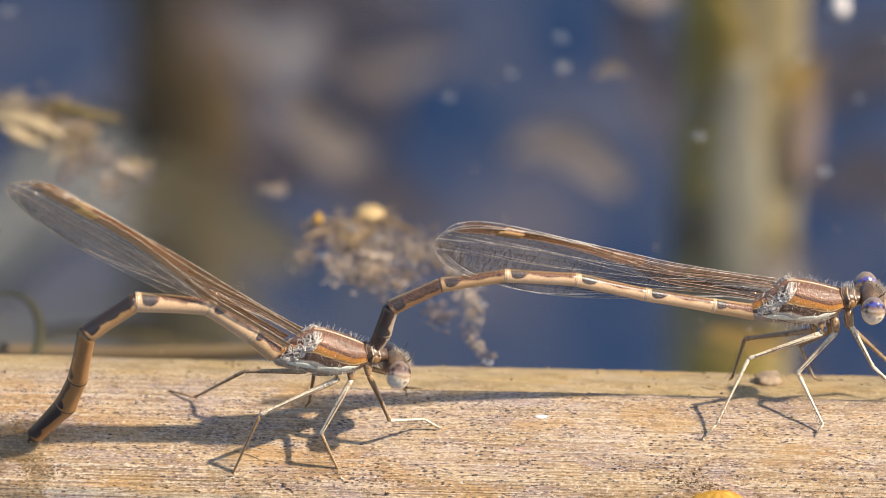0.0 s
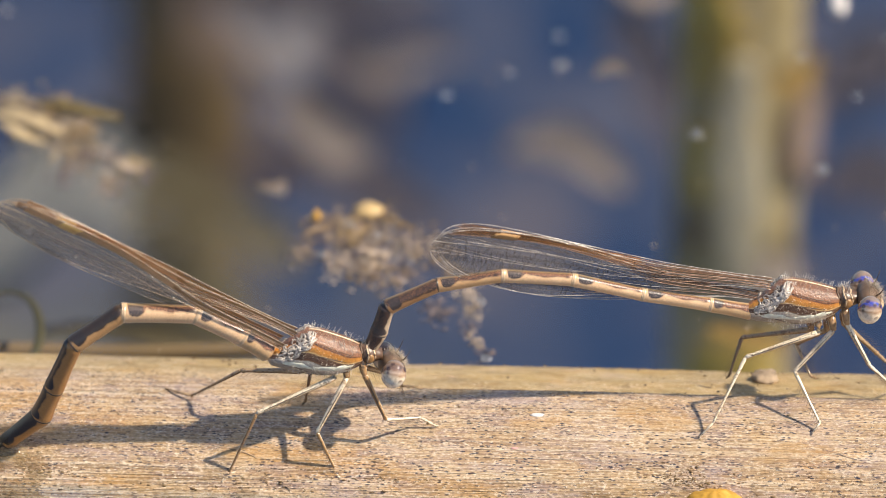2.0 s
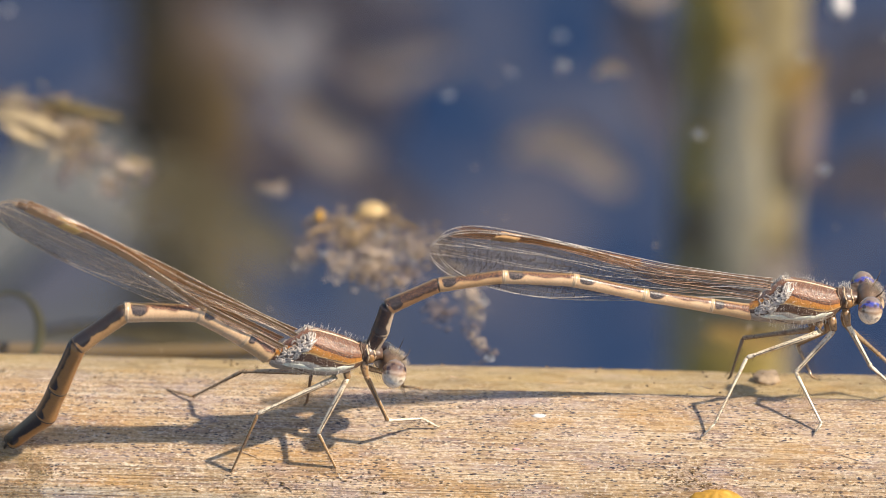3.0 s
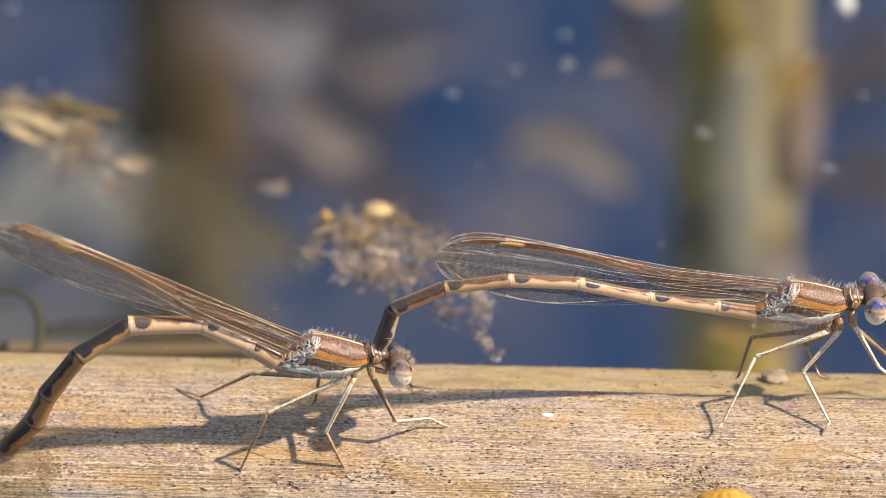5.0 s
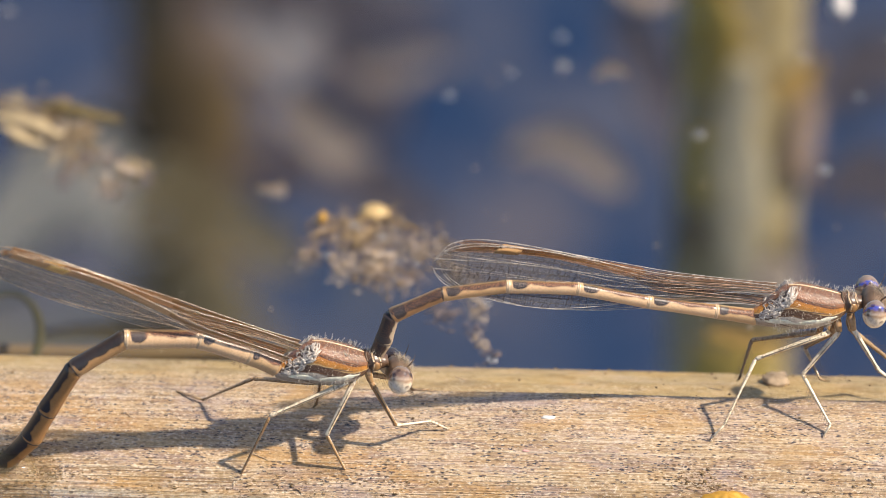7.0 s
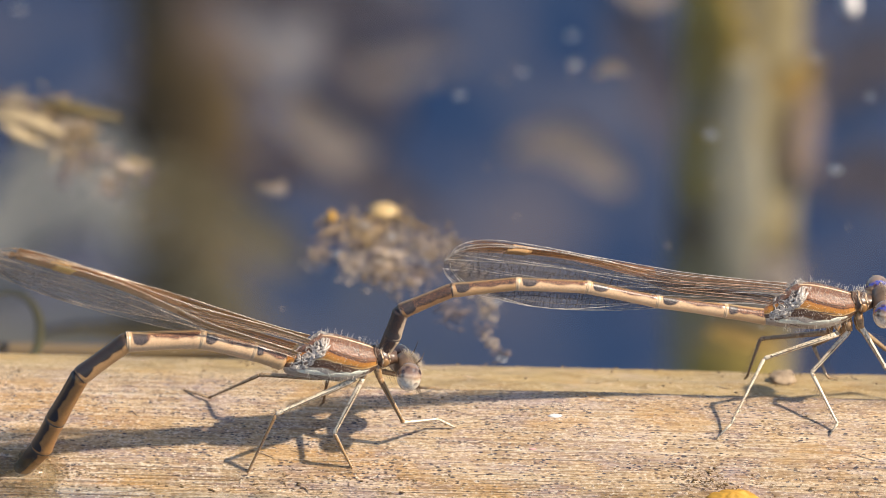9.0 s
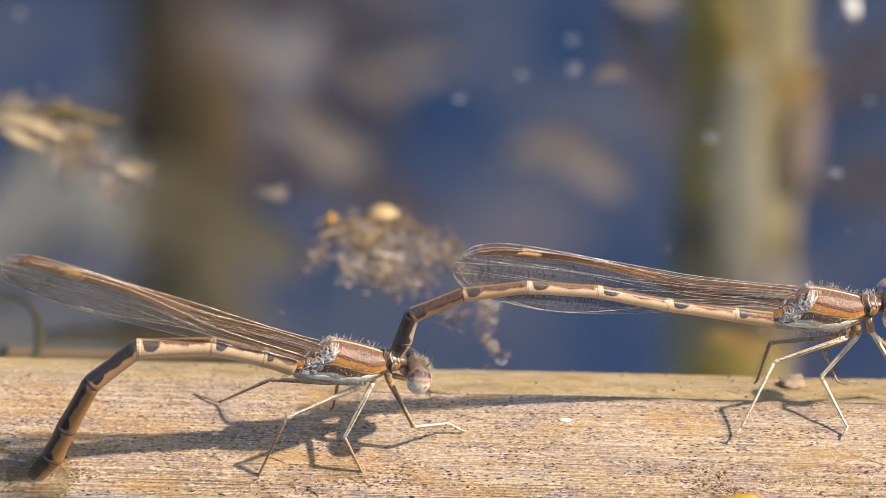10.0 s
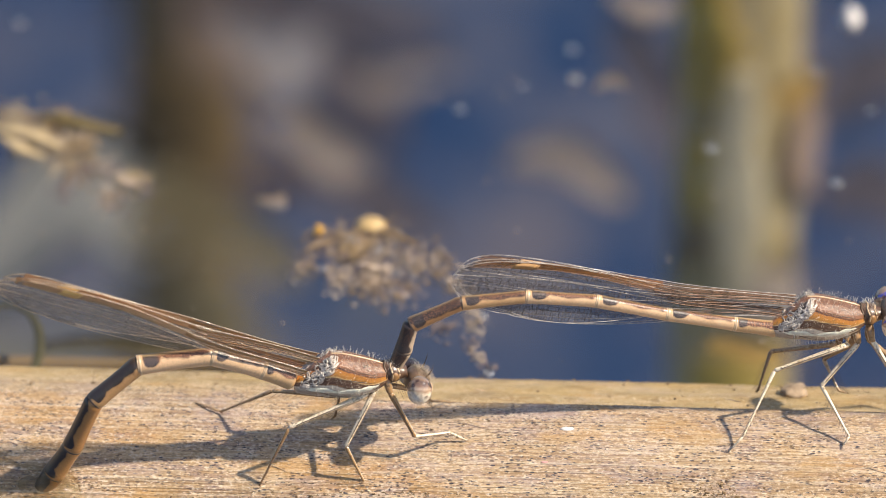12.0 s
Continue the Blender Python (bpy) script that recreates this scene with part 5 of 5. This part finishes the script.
scrap = pale_fleck(0.17, PINK, "tiny pinkish husk scrap lying on the reed stem")
SCRAP_AT = (4.85, -1.9, 2.45)
HUSK_AT = (6.33, 0.81, 3.36)
gall = ochre_lump()
GALL_AT = (17.6, -6.3, 0.75)


# ---- what moves ----
# drift along x of the reed with all that sits on it, in millimetres
DRIFT = [(0, 0), (0.5, 0), (1, -0.04), (1.5, -0.14), (2, -0.22), (2.5, -0.18), (3, -0.11), (5, 0.43), (5.5, 0.67), (6, 0.76), (6.5, 0.72), (7, 0.50), (9, 0.94),
         (9.5, 1.33), (10, 1.60), (10.5, 1.76), (11, 1.73), (11.5, 1.60), (12, 1.71)]
# the raft and the bubbles: seconds, along x, away from the camera
RAFT_DRIFT = [(0, 0, 0), (0.5, 0.14, 0.18), (1, 0.2, 0.1), (1.5, 0, 0.12), (2, -0.1, 0.2), (3, 0.1, 0.3), (5, 0.52, 0.2), (5.5, 0.58, 0.26), (6, 0.48, 0.24), (6.5, 0.4, 0.3),
              (7, 0.3, 0.3), (9, 0.95, 0.2), (9.5, 1.05, 0.3), (10, 0.92, 0.5), (10.5, 0.55, 0.08), (11, 0.4, -0.1), (11.5, 0.2, 0.0), (12, 0.06, 0.1)]
BUBBLE_DRIFT = [(0, 0, 0), (0.5, 0.1, 0.2), (1, 0.02, 0.05), (1.5, -0.12, 0), (2, -0.16, 0), (3, -0.04, 0.12), (5, 0.32, 0.25), (5.5, 0.5, 0.15), (6, 0.36, 0.25),
                (6.5, 0.12, 0.37), (7, 0.02, 0.33), (9, 0.8, 0.12), (9.5, 0.93, 0.25), (10, 0.8, 0.25), (10.5, 0.64, -0.1), (11, 0.58, 0.08), (11.5, 0.5, 0), (12, 0.85, 0)]
# seconds, thorax x, z, pitch, wing angle, root of the abdomen x, z, pitch of each abdomen joint from the thorax to the tip, sideways turn of the last three
F_POSES = [
    (0, -2.03, 6.54, 0.0, -35.0, -3.75, 6.09, -43.9, -38.9, -7.2, 33.8, 70.3, 63.8, 50.0, -64.9, -47.6, -30.2),
    (0.5, -2.14, 6.53, 0.8, -34.7, -3.86, 6.07, -44.0, -39.0, -7.2, 33.2, 69.3, 64.2, 48.0, -56.8, -45.5, -29.0),
    (1, -2.25, 6.49, 1.4, -30.7, -3.99, 6.08, -36.8, -31.8, -6.8, 30.9, 70.4, 64.2, 46.0, -60.7, -45.5, -29.5),
    (1.5, -2.22, 6.43, 0.8, -30.7, -4.02, 6.02, -36.8, -31.8, -5.3, 32.7, 65.9, 64.7, 45.0, -45.5, -43.2, -28.3),
    (2, -2.14, 6.42, 0.8, -30.7, -3.93, 6.02, -35.8, -30.8, -5.3, 34.2, 64.6, 64.5, 44.0, -44.5, -44.0, -28.7),
    (2.5, -2.18, 6.34, 2.0, -32.4, -4.12, 5.99, -38.8, -33.8, -5.8, 34.2, 66.5, 64.5, 44.0, -48.0, -44.2, -28.7),
    (3, -2.25, 6.41, 1.7, -30.9, -4.0, 5.93, -39.2, -34.2, -3.8, 35.5, 64.3, 64.3, 44.0, -45.8, -45.3, -29.3),
    (5, -2.48, 6.03, 4.7, -26.8, -4.11, 5.41, -34.9, -29.9, -2.3, 32.0, 54.8, 63.5, 48.8, -34.8, -42.5, -31.3),
    (5.5, -2.6, 5.99, 5.2, -25.0, -4.19, 5.41, -32.9, -27.9, -6.9, 27.2, 60.5, 63.4, 51.7, -38.6, -41.5, -32.0),
    (6, -2.55, 6.05, 4.4, -26.2, -4.17, 5.52, -33.9, -28.9, -5.9, 26.1, 61.2, 64.6, 51.3, -37.9, -41.5, -30.7),
    (6.5, -2.59, 5.86, 5.4, -25.8, -4.16, 5.28, -34.0, -29.0, -7.4, 26.1, 61.0, 65.7, 50.9, -37.4, -42.7, -30.3),
    (7, -2.55, 5.72, 5.1, -22.9, -4.12, 5.16, -27.7, -22.7, -3.3, 30.6, 59.6, 61.5, 50.0, -34.0, -35.3, -28.4),
    (9, -2.4, 5.96, 3.9, -21.4, -4.22, 5.5, -22.5, -17.5, -1.3, 37.0, 62.2, 64.5, 53.2, -32.6, -34.5, -26.9),
    (9.5, -2.55, 6.04, 3.4, -21.2, -4.22, 5.54, -22.4, -17.4, -2.3, 38.0, 64.2, 65.4, 54.0, -32.9, -33.9, -26.2),
    (10, -2.46, 5.91, 4.8, -21.1, -4.21, 5.4, -21.6, -16.6, -1.3, 38.4, 62.7, 65.0, 53.4, -31.9, -33.8, -26.2),
    (10.5, -2.48, 5.91, 4.1, -21.9, -4.27, 5.43, -23.0, -18.0, -2.8, 39.1, 64.5, 64.8, 52.6, -32.2, -32.3, -25.0),
    (11, -2.55, 5.75, 5.8, -20.5, -4.17, 5.15, -23.7, -18.7, 3.3, 39.6, 60.7, 63.1, 53.5, -30.2, -31.8, -26.1),
    (11.5, -2.53, 5.62, 6.2, -20.3, -4.36, 5.03, -25.4, -20.4, 4.0, 40.3, 63.8, 61.1, 54.8, -32.4, -30.1, -26.5),
    (12, -2.57, 5.6, 7.0, -19.9, -4.39, 5.02, -24.9, -19.9, 4.7, 40.3, 65.6, 58.4, 57.0, -34.1, -28.3, -27.4),
]
# seconds and place where the female's abdomen tip enters the wet reed
ENTRY = [(0, -20.23, 4.17, -1.43), (0.5, -20.64, 3.98, -1.56), (1, -21.05, 3.8, -1.7), (1.5, -21.45, 3.63, -1.84), (2, -21.37, 3.68, -1.8), (2.5, -21.3, 3.74, -1.76), (3, -21.22, 3.8, -1.72), (5, -21.5, 3.4, -1.97), (5.5, -21.57, 3.3, -2.03), (6, -21.51, 3.25, -2.05), (6.5, -21.45, 3.21, -2.07), (7, -21.7, 2.8, -2.35), (9, -21.07, 2.29, -2.58), (9.5, -20.91, 2.17, -2.64), (10, -20.91, 2.15, -2.65), (10.5, -20.91, 2.13, -2.67), (11, -20.68, 2.05, -2.69), (11.5, -20.45, 1.97, -2.71), (12, -20.22, 1.88, -2.72)]
# seconds, thorax x, z, pitch, wing angle, root of the abdomen x, z, then the abdomen's joints
M_POSES = [
    (0, -0.93, 7.63, 0.0, -12.7, -2.41, 6.55, -13.2, -13.3, -15.9, -6.4, 6.8, 25.2, 73.5, 64.0),
    (0.5, -0.97, 7.61, -0.0, -12.4, -2.44, 6.53, -13.0, -13.4, -15.9, -6.4, 6.2, 25.2, 72.8, 63.2),
    (1, -1.08, 7.61, 0.2, -12.3, -2.52, 6.52, -12.4, -13.4, -15.9, -6.9, 5.6, 25.2, 74.1, 64.5),
    (1.5, -1.01, 7.55, 0.2, -12.2, -2.47, 6.46, -14.1, -12.3, -15.9, -6.4, 6.2, 24.7, 73.3, 63.8),
    (2, -0.93, 7.55, 0.2, -12.1, -2.4, 6.46, -14.1, -12.3, -15.9, -6.4, 6.8, 24.1, 73.3, 63.8),
    (2.5, -0.93, 7.5, 0.0, -12.0, -2.43, 6.43, -13.0, -13.3, -15.4, -5.9, 5.6, 24.6, 73.1, 63.5),
    (3, -1.01, 7.57, 0.2, -11.7, -2.43, 6.48, -13.2, -12.9, -15.9, -5.9, 5.6, 24.1, 73.8, 64.3),
    (5, -1.15, 7.43, 0.7, -10.5, -2.58, 6.33, -12.6, -11.8, -15.4, -5.9, 5.1, 23.5, 73.5, 63.9),
    (5.5, -1.31, 7.39, 0.3, -10.4, -2.75, 6.29, -12.3, -12.9, -14.9, -5.9, 4.5, 24.1, 75.7, 66.2),
    (6, -1.3, 7.45, 0.7, -10.2, -2.71, 6.34, -10.8, -12.9, -14.9, -5.9, 4.5, 24.1, 75.7, 66.2),
    (6.5, -1.33, 7.39, 0.8, -10.0, -2.73, 6.28, -11.8, -11.9, -14.4, -5.9, 5.1, 22.9, 74.3, 64.8),
    (7, -1.33, 7.37, 0.8, -9.8, -2.72, 6.26, -11.8, -11.8, -14.5, -4.9, 5.1, 23.7, 73.2, 63.7),
    (9, -1.11, 7.24, 0.7, -9.7, -2.58, 6.15, -12.6, -11.7, -15.4, -5.9, 4.0, 22.9, 72.6, 63.1),
    (9.5, -1.14, 7.23, 0.7, -9.7, -2.58, 6.14, -12.5, -11.9, -15.2, -6.5, 5.1, 22.0, 72.1, 62.5),
    (10, -1.16, 7.31, 0.7, -9.7, -2.55, 6.19, -12.0, -12.2, -14.5, -6.9, 5.1, 22.4, 73.5, 63.9),
    (10.5, -1.14, 7.27, 0.8, -9.5, -2.56, 6.16, -12.0, -11.7, -15.0, -6.4, 4.5, 22.6, 73.1, 63.6),
    (11, -1.22, 7.27, 0.8, -9.4, -2.63, 6.16, -12.0, -11.7, -15.0, -5.9, 4.0, 22.9, 72.3, 62.8),
    (11.5, -1.27, 7.31, 1.2, -8.9, -2.67, 6.19, -10.4, -11.8, -15.4, -4.9, 4.1, 22.6, 72.9, 63.4),
    (12, -1.31, 7.34, 1.0, -9.0, -2.71, 6.22, -11.0, -11.9, -14.5, -6.9, 4.0, 23.8, 74.6, 65.0),
]


def mm_pose(x, y, z, rx=0, ry=0, rz=0):
    return pose(x * MM, y * MM, z * MM, rx, ry, rz)


def move_fly(p, poses, lean, spread, nod):
    rows = {}
    t0 = poses[0]
    first = mm_pose(t0[1], 0, t0[2], 0, -(t0[3] + lean))
    for t, x, z, pitch, lift, rx, rz, *angles in poses:
        body = mm_pose(x, 0, z, 0, -(pitch + lean))
        rows.setdefault(p["thorax"], []).append((t, body))
        rows.setdefault(p["head"], []).append((t, body @ mm_pose(5.85, 0, -1.2 + nod[2], nod[0], 14, nod[1])))
        for k, w in enumerate(p["wings"]):
            side = p["sides"][k]
            root = body @ Vector(((-0.9 if k % 3 else 0.0) * MM, 0, (0.15 if k % 3 else 0.9) * MM))
            at = Vector((root.x, side * MM, root.z))
            turn = Matrix.Rotation(radians(-(lift + spread[k])), 4, "Y") @ Matrix.Rotation(radians(side * 2.0), 4, "Z") @ Matrix.Rotation(radians(p["rolls"][k]), 4, "X")
            rows.setdefault(w, []).append((t, Matrix.Translation(at) @ turn))
        joint = Vector((rx * MM, 0, rz * MM))
        n = len(p["abdomen"])
        turns = [0] * (2 * n - len(angles)) + angles[n:]
        for seg, ln, ang, turn in zip(p["abdomen"], p["lengths"], angles, turns):
            m = Matrix.Rotation(radians(turn), 4, "Z") @ Matrix.Rotation(radians(-ang), 4, "Y")
            rows.setdefault(seg, []).append((t, Matrix.Translation(joint) @ m))
            joint = joint - m @ Vector((ln * MM, 0, 0))
        for leg, hip, toe in p["legs"]:
            moved = body @ first.inverted() @ (hip * MM) - toe * MM
            q = (hip - toe).rotation_difference(moved)
            rows.setdefault(leg, []).append((t, Matrix.Translation(toe * MM) @ q.to_matrix().to_4x4()))
    if "collar" in p:
        rows[p["collar"]] = [(t, mm_pose(x + 0.5, y - 0.2, z - 0.1, 18)) for t, x, y, z in ENTRY]
    for ob, r in rows.items():
        walk(ob, r)


def slide(ob, drift):
    base = ob.matrix_basis.copy()
    walk(ob, [(d[0], Matrix.Translation((d[1] * MM, (d[2] if len(d) > 2 else 0) * MM, 0)) @ base) for d in drift])


def motions():
    gall.matrix_basis = mm_pose(*GALL_AT)
    husk.matrix_basis = mm_pose(*HUSK_AT)
    lump.matrix_basis = mm_pose(*LUMP_AT)
    scrap.matrix_basis = mm_pose(*SCRAP_AT)
    for ob in (reed, film, slime, female["fly"], male["fly"], gall, husk, scrap, lump):
        slide(ob, DRIFT)
    for ob in (raft, yolk, pink, *RAFT_BUBBLES):
        slide(ob, RAFT_DRIFT)
    for ob in (fluff, dust, *SURFACE_BUBBLES):
        slide(ob, BUBBLE_DRIFT)
    move_fly(female, F_POSES, 0, (0, -3.6, -4.1, 0.4), (-8, 3, -0.75))
    move_fly(male, M_POSES, 8, (0.7, -3.0, -3.5, 1.0), (0, 0, 0))


motions()
